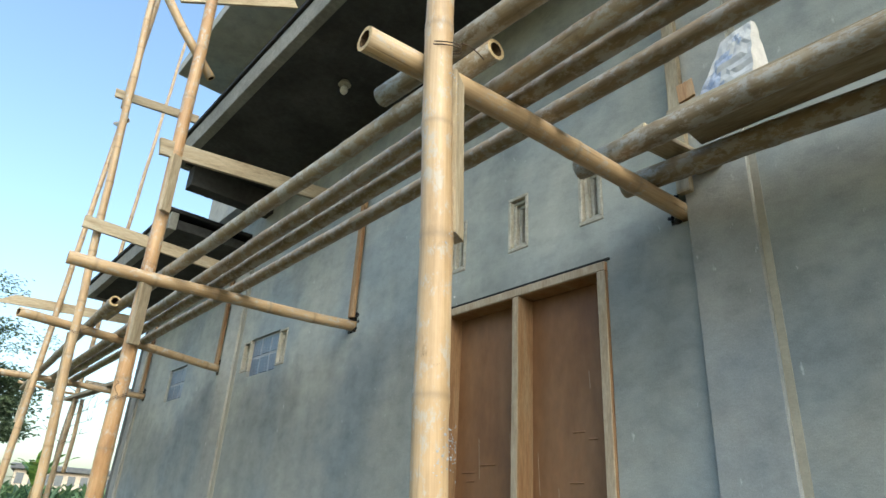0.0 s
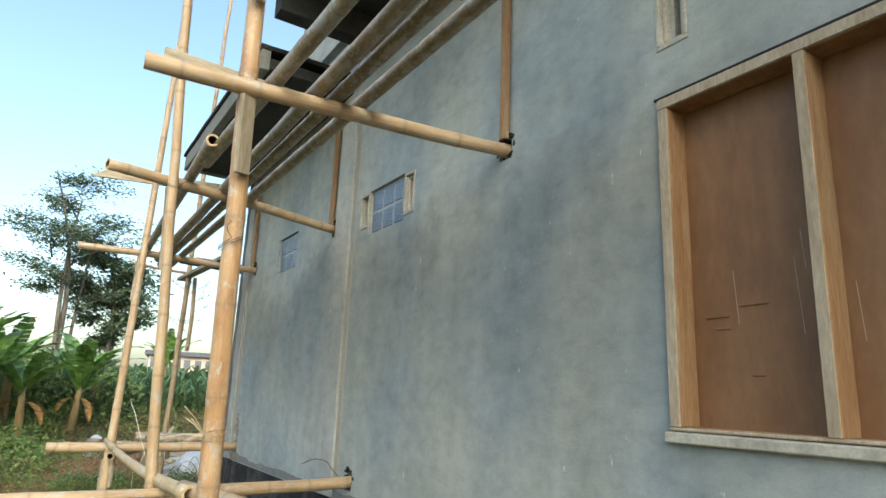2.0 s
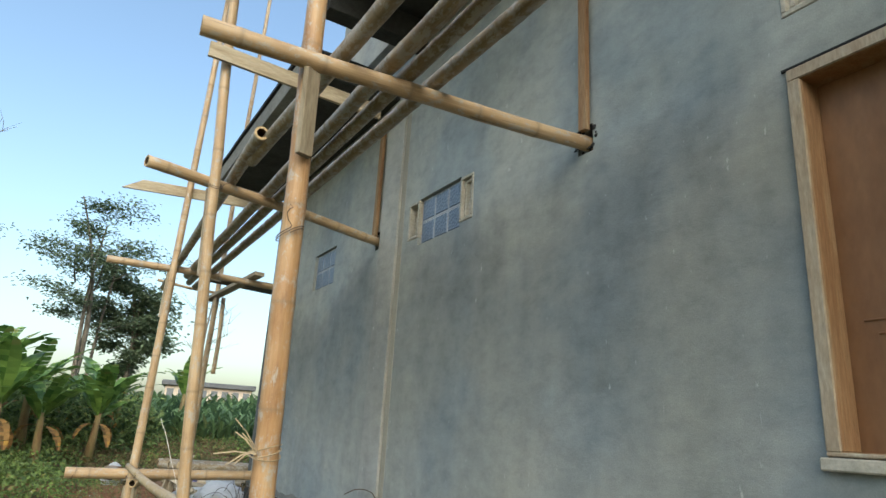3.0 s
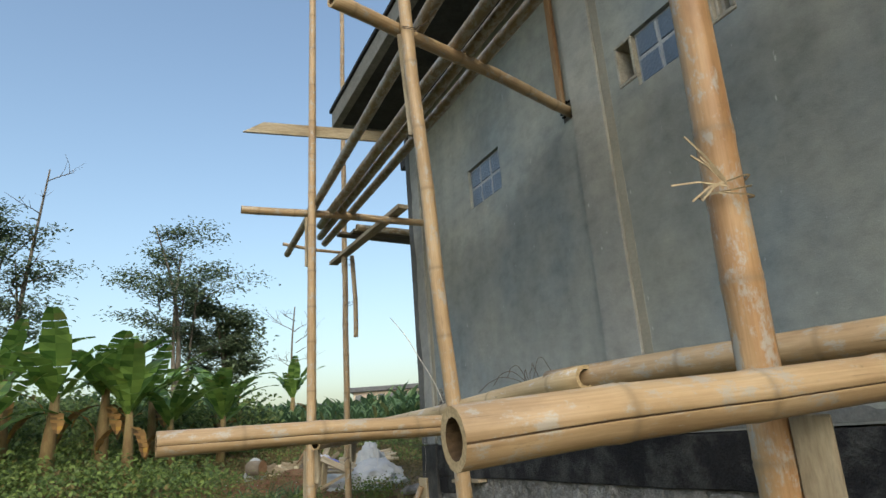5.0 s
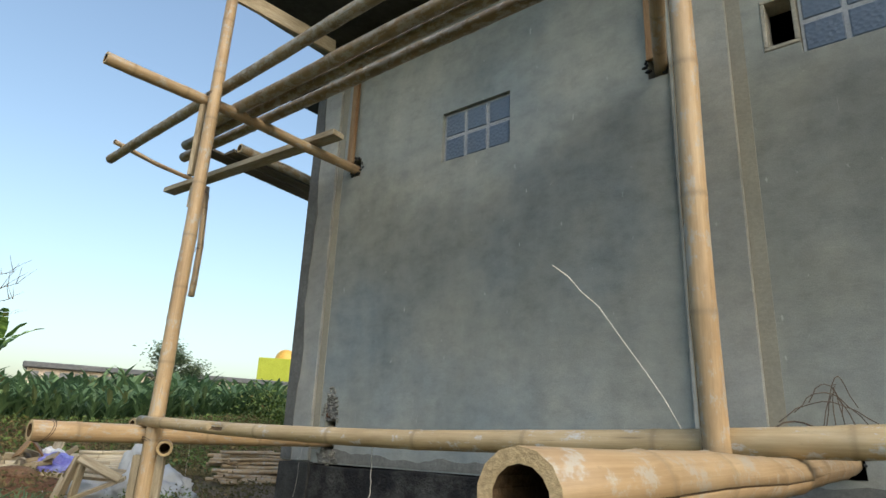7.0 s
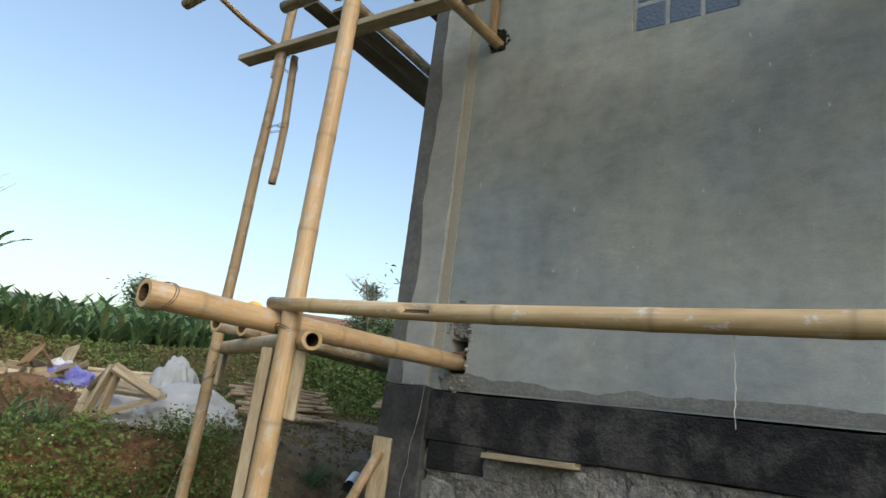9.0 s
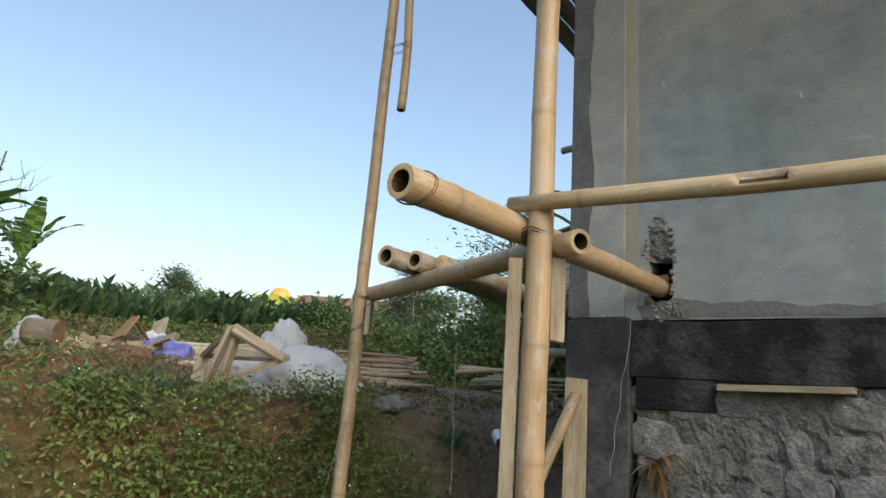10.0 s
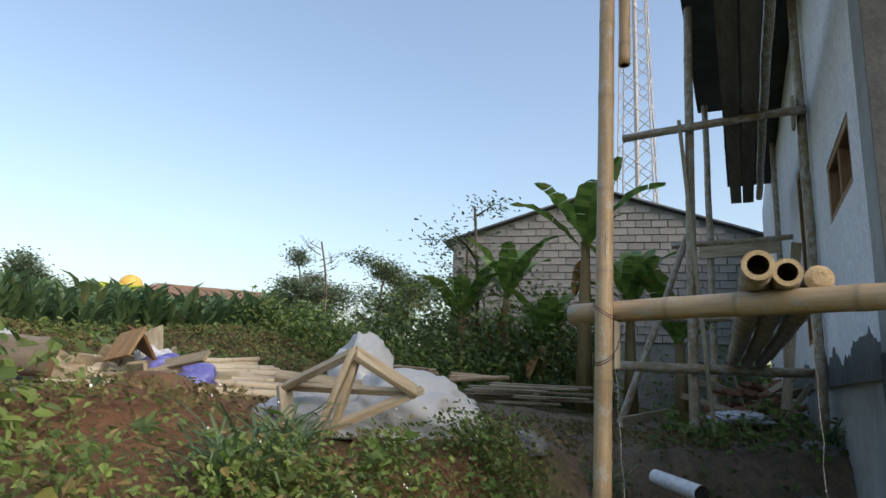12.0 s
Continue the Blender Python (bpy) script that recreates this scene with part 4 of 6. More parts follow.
def blade(bm, base, direction, length, width, droop, rnd, segs=4, fold=0.25):
    """A long leaf that rises along direction and bends over under its own weight."""
    d = Vector(direction).normalized()
    side = d.cross(Vector((0, 0, 1)))
    side = side.normalized() if side.length > 0.05 else Vector((1, 0, 0))
    p, prev = Vector(base), None
    for i in range(segs + 1):
        u = i / segs
        w = width * max(0.04, math.sin(math.pi * min(1, 0.12 + 0.88 * u)) ** 0.7) * (1 if i < segs else 0.1)
        up = side.cross(d).normalized()
        row = [bm.verts.new(p - side * w / 2 + up * w * fold), bm.verts.new(p), bm.verts.new(p + side * w / 2 + up * w * fold)]
        if prev:
            for k in range(2):
                bm.faces.new((prev[k], prev[k + 1], row[k + 1], row[k]))
        prev = row
        p = p + d * length / segs
        d = (d + Vector((0, 0, -droop / segs * (0.5 + u)))).normalized()


def leaf_quad(bm, p, n, size, rnd, asp=0.6):
    n = Vector(n).normalized()
    a = n.cross(Vector((rnd.uniform(-1, 1), rnd.uniform(-1, 1), rnd.uniform(-1, 1)))).normalized()
    b = n.cross(a)
    w, k = b * size * asp * 0.5, n * size
    base, tip = bm.verts.new(p - a * size * 0.5), bm.verts.new(p + a * size * 0.55 - k * 0.14)
    for s in (1, -1):
        q = [base, bm.verts.new(p - a * size * 0.18 + w * s + k * 0.10), bm.verts.new(p + a * size * 0.22 + w * s * 0.72 + k * 0.05), tip]
        bm.faces.new(q if s > 0 else q[::-1])



def weeds(name, spots, label, mat, size, seed, height=0.35, per=26):
    """Low leafy growth over many spots (x, y, spread)."""
    rnd = random.Random(seed)
    verts, faces = [], []
    bm = bmesh.new()
    for x, y, s in spots:
        for k in range(per):
            a, r = rnd.uniform(0, 6.28), s * math.sqrt(rnd.random())
            px, py = x + r * math.cos(a), y + r * math.sin(a)
            h = height * rnd.random() ** 1.4 * (1.15 - 0.6 * r / s)
            leaf_quad(bm, Vector((px, py, ground_z(px, py) + 0.02 + h)), (rnd.uniform(-0.8, 0.8), rnd.uniform(-0.9, 0.3), rnd.uniform(0.3, 1)), size * rnd.uniform(0.55, 1.3), rnd, rnd.uniform(0.45, 0.8))
    return tagged(part(name, bm, mat), label, "plants", kind="stuff")


M_SHRUB = leafy("shrub_leaves", (0.06, 0.10, 0.035), (0.20, 0.29, 0.09))
rs = random.Random(5)
bank = []
while len(bank) < 760:
    x, y = rs.uniform(-4.8, 0.35), rs.uniform(9.9, 12.0)
    e = 10.75 - 0.55 * smooth_step(-0.6, 1.0, x)
    if e - 0.7 < y < e + 1.0 and rs.random() < (0.95 if y < e + 0.5 else 0.4 if x > -1.4 else 0.2):
        bank.append((x, y, rs.uniform(0.12, 0.26)))
weeds("bank_weeds", [b for b in bank if b[0] > -1.9], "dense green leafy weeds covering the earth bank", M_WEED, 0.033, 11, 0.24, 120)
weeds("bank_weeds_fine", [b for b in bank if b[0] <= -1.9], "fine-leaved green weeds on the earth bank", M_WEED, 0.026, 26, 0.22, 110)
weeds("bank_dry_stems", [b for b in bank if rs.random() < (0.7 if b[0] < -1.2 else 0.4)], "dry brown grass and seed heads among the bank weeds", M_WEED2, 0.032, 23, 0.30, 34)
weeds("bank_weeds_large", [b for b in bank if b[0] > -1.9 and rs.random() < 0.13], "broad bright green weed leaves on the bank", leafy("bright_weed", (0.07, 0.14, 0.02), (0.17, 0.30, 0.05)), 0.07, 12, 0.3, 9)
weeds("dry_weeds", [(rs.uniform(-4.5, 3.5), rs.uniform(9.8, 16.5), 0.3) for k in range(420)], "thin dry grass and brown weeds on the red earth", M_WEED2, 0.045, 13, 0.10, 30)
weeds("path_weeds", [(rs.uniform(-8, -4.2), rs.uniform(-2, 10), 0.4) for k in range(300)], "dark green weeds beside the path", M_WEED, 0.09, 14, 0.5, 34)
weeds("side_weeds", [(rs.uniform(-8.5, -4.2), rs.uniform(10.8, 15.5), 0.45) for k in range(330)], "green weeds covering the rough ground by the bananas", M_WEED, 0.06, 17, 0.3, 60)
weeds("slope_fine_weeds", [(rs.uniform(-4.4, -1.2), rs.uniform(11.2, 15.5), 0.4) for k in range(120)], "low fine weeds over the red earth slope", M_WEED, 0.032, 27, 0.14, 60)
weeds("garden_undergrowth", [(rs.uniform(-7.5, -1.9), rs.uniform(11.7, 17.0), 0.45) for k in range(330)], "dense green undergrowth round the banana plants", M_WEED, 0.07, 28, 0.5, 55)
weeds("garden_bushes", [(rs.uniform(-8, -0.3), rs.uniform(17.0, 20.5), 0.5) for k in range(260)], "tall tangled green bushes behind the banana plants", M_SHRUB, 0.11, 29, 1.45, 80)
weeds("far_side_bushes", [(rs.uniform(12.6, 19), rs.uniform(8.9, 12.0), 0.5) for k in range(120)], "green bushes beyond the end of the house", M_WEED, 0.10, 20, 1.7, 80)
weeds("end_weeds", [(rs.uniform(0.4, 4.5), rs.uniform(9.5, 10.9), 0.2) for k in range(38)], "low weeds on the damp ground by the house end", M_WEED, 0.07, 15, 0.26, 26)
weeds("field_bushes", [(rs.uniform(-9, -1.5), rs.uniform(17.0, 19), 0.5) for k in range(200)], "knee-high tangle of green bushes at the field edge", M_WEED, 0.08, 18, 0.35, 60)
weeds("bush_belt", [(rs.uniform(5.5, 11), rs.uniform(14.0, 19.5), 0.5) for k in range(240)], "tangled green undergrowth before the block house", M_WEED, 0.09, 19, 0.95, 70)
weeds("mound_grass", [(rs.uniform(-5, 6), rs.uniform(14.2, 18.6), 0.4) for k in range(420)], "short dry brown grass on the low mound", M_WEED2, 0.06, 24, 0.12, 40)
weeds("house_shrubs", [(rs.uniform(7.0, 10.4), rs.uniform(12.6, 16.8), 0.45) for k in range(170)], "tall tangled green shrubs before the block house", M_SHRUB, 0.10, 25, 2.1, 110)
weeds("slope_weeds", [(rs.uniform(-6, 12), rs.uniform(14.8, 20.8), 0.4) for k in range(600)], "short grass and weeds on the field edge", M_WEED, 0.07, 16, 0.16, 36)


def flowers():
    rnd = random.Random(77)
    bm = bmesh.new()
    for x, y, s in bank:
        if rnd.random() < 0.28:
            px, py = x + rnd.uniform(-s, s), y + rnd.uniform(-s, s)
            for k in range(2):
                leaf_quad(bm, Vector((px, py, ground_z(px, py) + 0.3 * rnd.random() + 0.1)), (rnd.uniform(-0.4, 0.4), -1, 0.6), 0.010, rnd, 0.9)
    tagged(part("weed_flowers", bm, M_BAGPALE), "tiny pale flowers among the weeds", "flowers", kind="stuff")


M_BAGPALE = two_tone("woven_white_sack", [(0.3, (0.62, 0.64, 0.66)), (0.7, (0.78, 0.79, 0.79))], 3, 60, 0.6)
flowers()


def grass_tuft(x, y, n, size, seed):
    rnd = random.Random(seed)
    bm = bmesh.new()
    z = ground_z(x, y)
    for k in range(n):
        a = rnd.uniform(0, 6.28)
        blade(bm, (rnd.gauss(0, size * 0.12), rnd.gauss(0, size * 0.12), -0.03), (math.cos(a), math.sin(a), rnd.uniform(0.8, 2.2)), size * rnd.uniform(0.6, 1.1), 0.014, 2.2, rnd, 4)
    ob = part("grass_tuft", bm, M_CORN)
    ob.location = (x, y, z)
    return tagged(ob, "tuft of long green grass blades on the earth bank", "grass", "grass tufts")


for k, (x, y, s) in enumerate(((-1.25, 11.95, 0.55), (-1.6, 11.8, 0.45), (-2.4, 11.4, 0.45), (0.9, 11.0, 0.35), (-0.9, 12.1, 0.4), (1.7, 9.6, 0.5), (2.8, 9.5, 0.5))):
    grass_tuft(x, y, 60, s, 300 + k)


def corn_field():
    """Rows of tall broad-bladed plants; the rows nearest the walk are thickest."""
    rnd = random.Random(21)
    bm = bmesh.new()
    lay = 0
    for k in range(2900):
        y = 18.6 + 20 * rnd.random() ** 1.7
        x = rnd.uniform(-16, 3 + 1.0 * (y - 8))
        if x > 9 and y < 20.5 or x < -2 and y < 21:
            continue
        z = ground_z(x, y)
        g = 0.66 + 0.34 * smooth_step(19, 26, y)
        g *= 0.74 + 0.30 * smooth_step(3.5, 7.5, x) + 0.25 * (1 - smooth_step(-1.5, 1.0, x))
        h = g * rnd.uniform(0.85, 1.7)
        a0 = rnd.uniform(0, 6.28)
        n = 8 if y < 24 else 6
        for i in range(n):
            a = a0 + i * 2.4
            blade(bm, (x, y, z + h * (0.12 + 0.62 * i / n)), (math.cos(a) * 0.75, math.sin(a) * 0.75, 1.05 + 0.5 * i / n), g * rnd.uniform(0.6, 0.95), g * rnd.uniform(0.17, 0.27), rnd.uniform(1.0, 1.9), rnd, 3)
    return tagged(part("corn_field", bm, M_CORN), "dense field of tall dark green broad-leaved crop", "crops", kind="stuff")


corn_field()


def banana(x, y, height, seed, leaves=8, dry=2, size=1.0, rise=(0.7, 2.4), label="banana plant with torn arching green leaves"):
    rnd = random.Random(seed)
    p = thing("banana_plant", label, "banana plant", (x, y, ground_z(x, y) - 0.05), "banana plants")
    bm = bmesh.new()
    bmesh.ops.create_cone(bm, cap_ends=True, segments=10, radius1=0.13 * size, radius2=0.06 * size, depth=height, matrix=pose(0, 0, height / 2))
    for v in bm.verts:
        v.co.x += 0.06 * v.co.z * math.sin(seed)
    part("stalk", bm, M_STALK, p, smooth=True)
    top = Vector((0.06 * height * math.sin(seed), 0, height))
    for k in range(leaves + dry):
        isdry = k >= leaves
        bm = bmesh.new()
        a = k * 2.4 + rnd.uniform(-0.3, 0.3)
        up = rnd.uniform(-0.2, 0.3) if isdry else rnd.uniform(*rise)
        d = Vector((math.cos(a), math.sin(a), up)).normalized()
        L, W = size * rnd.uniform(1.1, 1.7) * (0.6 if isdry else 1), size * rnd.uniform(0.32, 0.45) * (0.5 if isdry else 1)
        pos = top + Vector((0, 0, -0.35 * size * k / (leaves + dry)))
        droop = 2.6 if isdry else rnd.uniform(0.9, 1.7)
        side = d.cross(Vector((0, 0, 1))).normalized()
        prev = None
        segs = 12
        for i in range(segs + 1):
            u = i / segs
            w = 0.02 if u < 0.14 else W * math.sin(math.pi * min(1, (u - 0.1) / 0.93)) ** 0.55
            upv = side.cross(d).normalized()
            tear = rnd.random() < 0.35
            row = [pos - side * w * 0.5 + upv * w * rnd.uniform(0.0, 0.16), pos.copy(), pos + side * w * 0.5 + upv * w * rnd.uniform(0.0, 0.16)]
            if prev:
                for q in range(2):
                    s = [prev[q], prev[q + 1], row[q + 1], row[q]]
                    if tear and u > 0.2:
                        o = 0 if q == 0 else 1
                        c = (s[1] + s[2]) / 2 if q == 0 else (s[0] + s[3]) / 2
                        s = [v + (c - v) * (0.12 if abs((v - c).length) > w * 0.3 else 0) - d * 0.01 for v in s]
                    bm.faces.new([bm.verts.new(v) for v in s])
            prev = row
            pos = pos + d * L / segs
            d = (d + Vector((0, 0, -droop / segs * (0.4 + 1.2 * u)))).normalized()
        part("leaf", bm, M_DRYLEAF if isdry else M_BANANA, p, "brown dried leaf" if isdry else "")
    return p


for k, (x, y, h, s) in enumerate(((-4.1, 14.3, 1.3, 1.0), (-3.0, 14.6, 1.2, 0.9), (-4.9, 14.0, 0.8, 0.9), (-2.3, 15.4, 1.1, 0.8), (-5.6, 15.5, 1.3, 0.9), (-1.4, 16.4, 1.0, 0.8), (-3.5, 15.6, 1.4, 0.8),
                                  (-3.4, 15.0, 1.5, 1.0), (-2.6, 16.5, 1.4, 0.9), (-5.0, 16.5, 1.6, 1.05), (-1.2, 18.2, 1.0, 1.0), (-6.3, 14.5, 1.3, 1.0), (6.9, 12.42, 2.9, 1.15), (7.3, 11.75, 2.0, 0.95), (7.7, 14.9, 1.6, 0.9), (8.0, 14.1, 2.1, 1.0), (7.3, 13.2, 1.1, 0.9), (7.5, 11.0, 1.4, 1.0), (1.0, 21.3, 1.3, 0.85))):
    banana(x, y, h, 40 + k, 8 + k % 3, 3 if x < 0.5 else 1, s, (0.7, 2.4) if x < 0.5 else (1.1, 3.2) if h > 2.5 else (0.9, 2.8))


def tree(x, y, z, height, spread, seed, clumps, trunk_r=0.16, per=70, leafsize=0.3, bare=False, lean=0.0, label="tall slender tree with layered feathery dark green crown", flat=0.35, start=0.42):
    rnd = random.Random(seed)
    t = thing("tree", label, "tree", (x, y, z), "trees")
    bm = bmesh.new()
    tips = []

    def limb(a, b, r0, r1, segs=5):
        a, b = Vector(a), Vector(b)
        prev = None
        mid = Vector((rnd.uniform(-1, 1), rnd.uniform(-1, 1), rnd.uniform(-0.2, 0.5))) * (b - a).length * 0.08
        for i in range(segs + 1):
            u = i / segs
            c = a.lerp(b, u) + mid * math.sin(math.pi * u)
            r = r0 + (r1 - r0) * u
            ring = [bm.verts.new(c + Vector((r * math.cos(q), r * math.sin(q), 0))) for q in (0, 1.257, 2.513, 3.77, 5.027)]
            if prev:
                for k in range(5):
                    bm.faces.new((prev[k], prev[(k + 1) % 5], ring[(k + 1) % 5], ring[k]))
            prev = ring
        return b

    stems = 1 if bare else rnd.choice((2, 3))
    for s in range(stems):
        top = Vector((lean + rnd.uniform(-0.12, 0.12) * spread + (s - (stems - 1) / 2) * spread * 0.28, rnd.uniform(-0.3, 0.3), height * (1 - 0.12 * s)))
        limb((s * 0.25, 0, -0.3), top, trunk_r * (1 - 0.2 * s), 0.03, 8)
        for k in range(clumps // stems):
            u = start + (0.98 - start) * (k + rnd.random()) / max(1, clumps // stems)
            base = Vector((s * 0.25, 0, 0)).lerp(top, u)
            a = rnd.uniform(0, 6.28)
            reach = spread * (0.35 + 0.65 * math.sin(math.pi * min(1.0, 0.12 + 0.80 * (u - start) / (1 - start)))) * rnd.uniform(0.5, 1.0)
            tip = base + Vector((math.cos(a) * reach, math.sin(a) * reach, reach * rnd.uniform(0.15, 0.55)))
            limb(base, tip, 0.045, 0.012, 4)
            tips.append((tip, reach))
            tips.append((base.lerp(tip, 0.6), reach * 0.8))
            if bare:
                for q in range(5):
                    limb(base.lerp(tip, rnd.uniform(0.4, 1)), tip + Vector((rnd.uniform(-1, 1), rnd.uniform(-1, 1), rnd.uniform(0.1, 1.1))) * reach * 0.6, 0.014, 0.005, 2)
    part("trunk", bm, M_BARK, t, smooth=True)
    if not bare:
        bm = bmesh.new()
        for tip, reach in tips:
            s = 0.35 + 0.30 * reach
            for k in range(int(per * 1.35)):
                q = Vector((rnd.gauss(0, s * 0.55), rnd.gauss(0, s * 0.55), rnd.gauss(0, s * flat * 0.6)))
                leaf_quad(bm, tip + q, (rnd.uniform(-0.8, 0.8), rnd.uniform(-0.9, 0.5), 1), leafsize * rnd.uniform(0.5, 1.25), rnd, 0.5)
        part("crown", bm, M_TREE, t)
    return t


tree(-1.7, 32.0, 2.6, 9.1, 2.7, 61, 30, per=100, leafsize=0.17, flat=0.25)
tree(0.3, 33.5, 2.6, 6.4, 1.7, 62, 22, per=130, leafsize=0.24, flat=0.5, start=0.3, label="dense dark round-topped tree behind the field")
tree(-9.5, 31.5, 2.6, 10.4, 2.5, 63, 26, per=100, leafsize=0.17, flat=0.25)
tree(-8.2, 32.5, 2.6, 9.8, 2.2, 65, 18, per=110, leafsize=0.19, flat=0.25)
tree(-7.6, 31.0, 2.6, 11.0, 1.5, 64, 9, bare=True, lean=0.9, label="tall bare broken trunk with thin dead twigs")
tree(3.6, 32.0, 2.6, 5.6, 1.3, 66, 9, bare=True, trunk_r=0.07, label="thin leafless sapling with fine twigs")
tree(-13.0, 27.0, 2.6, 10.5, 3.2, 68, 26, per=80, leafsize=0.26)
tree(17.7, 44.6, 2.6, 4.6, 2.0, 69, 16, per=190, leafsize=0.2, flat=0.6, start=0.15, label="low bushy dark green tree at field edge")
tree(27.0, 27.5, 2.6, 5.6, 2.6, 70, 22, per=240, leafsize=0.18, flat=0.5, start=0.25, label="broad dark green tree behind the field")
tree(24.0, 31.0, 2.6, 5.0, 2.4, 71, 18, per=240, leafsize=0.18, flat=0.5, start=0.25, label="broad dark green tree behind the field")
tree(13.5, 22.5, 2.6, 3.5, 0.7, 72, 9, bare=True, trunk_r=0.05, label="thin leafless sapling with fine twigs")
tree(8.5, 14.9, 1.6, 3.6, 1.2, 73, 9, per=45, leafsize=0.1, trunk_r=0.05, label="young sparse papaya-like tree beside block house")


# ---- distance ----
M_CREAM = two_tone("cream_facade", [(0.3, (0.55, 0.47, 0.38)), (0.7, (0.68, 0.60, 0.50))], 0.3, 3, 0.9)
M_PANE = two_tone("dark_panes", [(0.3, (0.10, 0.12, 0.14)), (0.7, (0.20, 0.22, 0.24))], 0.5, 3, 0.3)
M_ROOFGREY = two_tone("grey_roof", [(0.3, (0.10, 0.11, 0.12)), (0.7, (0.16, 0.17, 0.18))], 0.4, 3, 0.8)
M_TILE = two_tone("orange_roof_tiles", [(0.3, (0.17, 0.105, 0.075)), (0.7, (0.24, 0.155, 0.11))], 0.8, 8, 0.9)
M_YELLOW = two_tone("lime_yellow_paint", [(0.3, (0.34, 0.40, 0.05)), (0.7, (0.42, 0.48, 0.07))], 0.6, 6, 0.8)
M_GOLD = two_tone("gold_dome", [(0.3, (0.62, 0.36, 0.06)), (0.7, (0.75, 0.47, 0.10))], 1, 8, 0.4)


def long_building(x0, y0, x1, y1, z, h, storeys, bays, label):
    a, b = Vector((x0, y0, 0)), Vector((x1, y1, 0))
    L = (b - a).length
    o = thing("building", label, "building", (x0, y0, z))
    o.rotation_euler = (0, 0, math.atan2(y1 - y0, x1 - x0))
    part("wall", box_bm(0, 0, 0, L, 9, h, 0.05), M_CREAM, o)
    part("roof", box_bm(-0.5, -0.6, h + 0.01, L + 0.5, 9.6, h + 0.7, 0.1), M_ROOFGREY, o, "grey overhanging flat roof")
    bw = L / bays
    fh = h / storeys
    bm = box_bm(-bw * 0.3, -0.12, 0, bw * 0.3, -0.02, fh * 0.55, 0.02)
    me = bpy.data.meshes.new("window")
    bm.to_mesh(me), bm.free()
    me.materials.append(M_PANE)
    for i in range(bays):
        for s in range(storeys):
            w = new("window", me)
            w.parent = o
            w.location = (bw * (i + 0.5), 0, fh * (s + 0.28))
    return o


long_building(24.3, 90.5, 53, 78.5, 2.4, 6.2, 3, 20, "long cream multi-storey building beyond the field")
long_building(11, 96, 22.2, 94, 2.4, 4.5, 2, 8, "cream multi-storey building beyond the field")

mosque = thing("yellow_building", "lime-yellow building with golden dome far behind the crop field", "building", (65.3, 97.2, 2.4))
mosque.rotation_euler = (0, 0, radians(-40))
part("wall", box_bm(-4.0, 0, 0, 3.2, 6, 12.6, 0.05), M_YELLOW, mosque)
bm = bmesh.new()
bmesh.ops.create_uvsphere(bm, u_segments=24, v_segments=14, radius=1.9, matrix=pose(0.4, 2.6, 12.6))
part("dome", bm, M_GOLD, mosque, "golden dome", True)
hall = thing("tiled_roof_hall", "long low hall with weathered brown tiled roof", "building", (76.6, 88.5, 2.0))
hall.rotation_euler = (0, 0, radians(-45))
part("wall", box_bm(-13, 0, 0, 13.5, 12, 11.0, 0.05), M_CREAM, hall)
bm = bmesh.new()
vv = [bm.verts.new(q) for q in ((-14.2, -1.6, 11.0), (14.7, -1.6, 11.0), (14.7, 13.6, 11.0), (-14.2, 13.6, 11.0), (-10.5, 6, 14.6), (11, 6, 14.6))]
for f in ((0, 1, 5, 4), (1, 2, 5), (2, 3, 4, 5), (3, 0, 4), (3, 2, 1, 0)):
    bm.faces.new([vv[i] for i in f])
part("roof", bm, M_TILE, hall, "brown clay tile roof")

# concrete-block house with a low gable
M_BLOCK = two_tone("grey_concrete_block", [(0.3, (0.21, 0.21, 0.20)), (0.7, (0.31, 0.305, 0.29))], 2, 24, 0.95, bump=0.6, vary=0.14)
bh = thing("block_house", "unfinished grey concrete-block house with low gable", "house", (13.1, 13.45, 1.1))
bh.rotation_euler = (0, 0, radians(101))
HW, HE, HP = 3.9, 4.53, 5.8


def gable(s):
    return HE + (HP - HE) * (1 - abs(s + 0.15) / HW)


bm = bmesh.new()
prof = [(-HW, 0), (HW, 0), (HW, gable(HW)), (-0.15, HP), (-HW, gable(-HW))]
f0 = [bm.verts.new((s, -0.06, z)) for s, z in prof]
f1 = [bm.verts.new((s, -7.0, z)) for s, z in prof]
bm.faces.new(f0), bm.faces.new(f1[::-1])
for i in range(5):
    bm.faces.new((f0[i], f0[(i + 1) % 5], f1[(i + 1) % 5], f1[i]))
bmesh.ops.recalc_face_normals(bm, faces=bm.faces[:])
part("wall", bm, M_CONC, bh, "grey mortar joints")
bm = bmesh.new()
for s0, s1 in ((-HW - 0.25, -0.15), (-0.15, HW + 0.25)):
    z0, z1 = gable(s0) + 0.02, gable(s1) + 0.02
    q = [(s0, 0.15, z0), (s1, 0.15, z1), (s1, -7.2, z1), (s0, -7.2, z0)]
    lo = [bm.verts.new(p) for p in q]
    hi = [bm.verts.new((p[0], p[1], p[2] + 0.05)) for p in q]
    bm.faces.new(lo[::-1]), bm.faces.new(hi)
    for i in range(4):
        bm.faces.new((lo[i], lo[(i + 1) % 4], hi[(i + 1) % 4], hi[i]))
part("roof", bm, M_ROOFGREY, bh, "thin grey sheet roof")

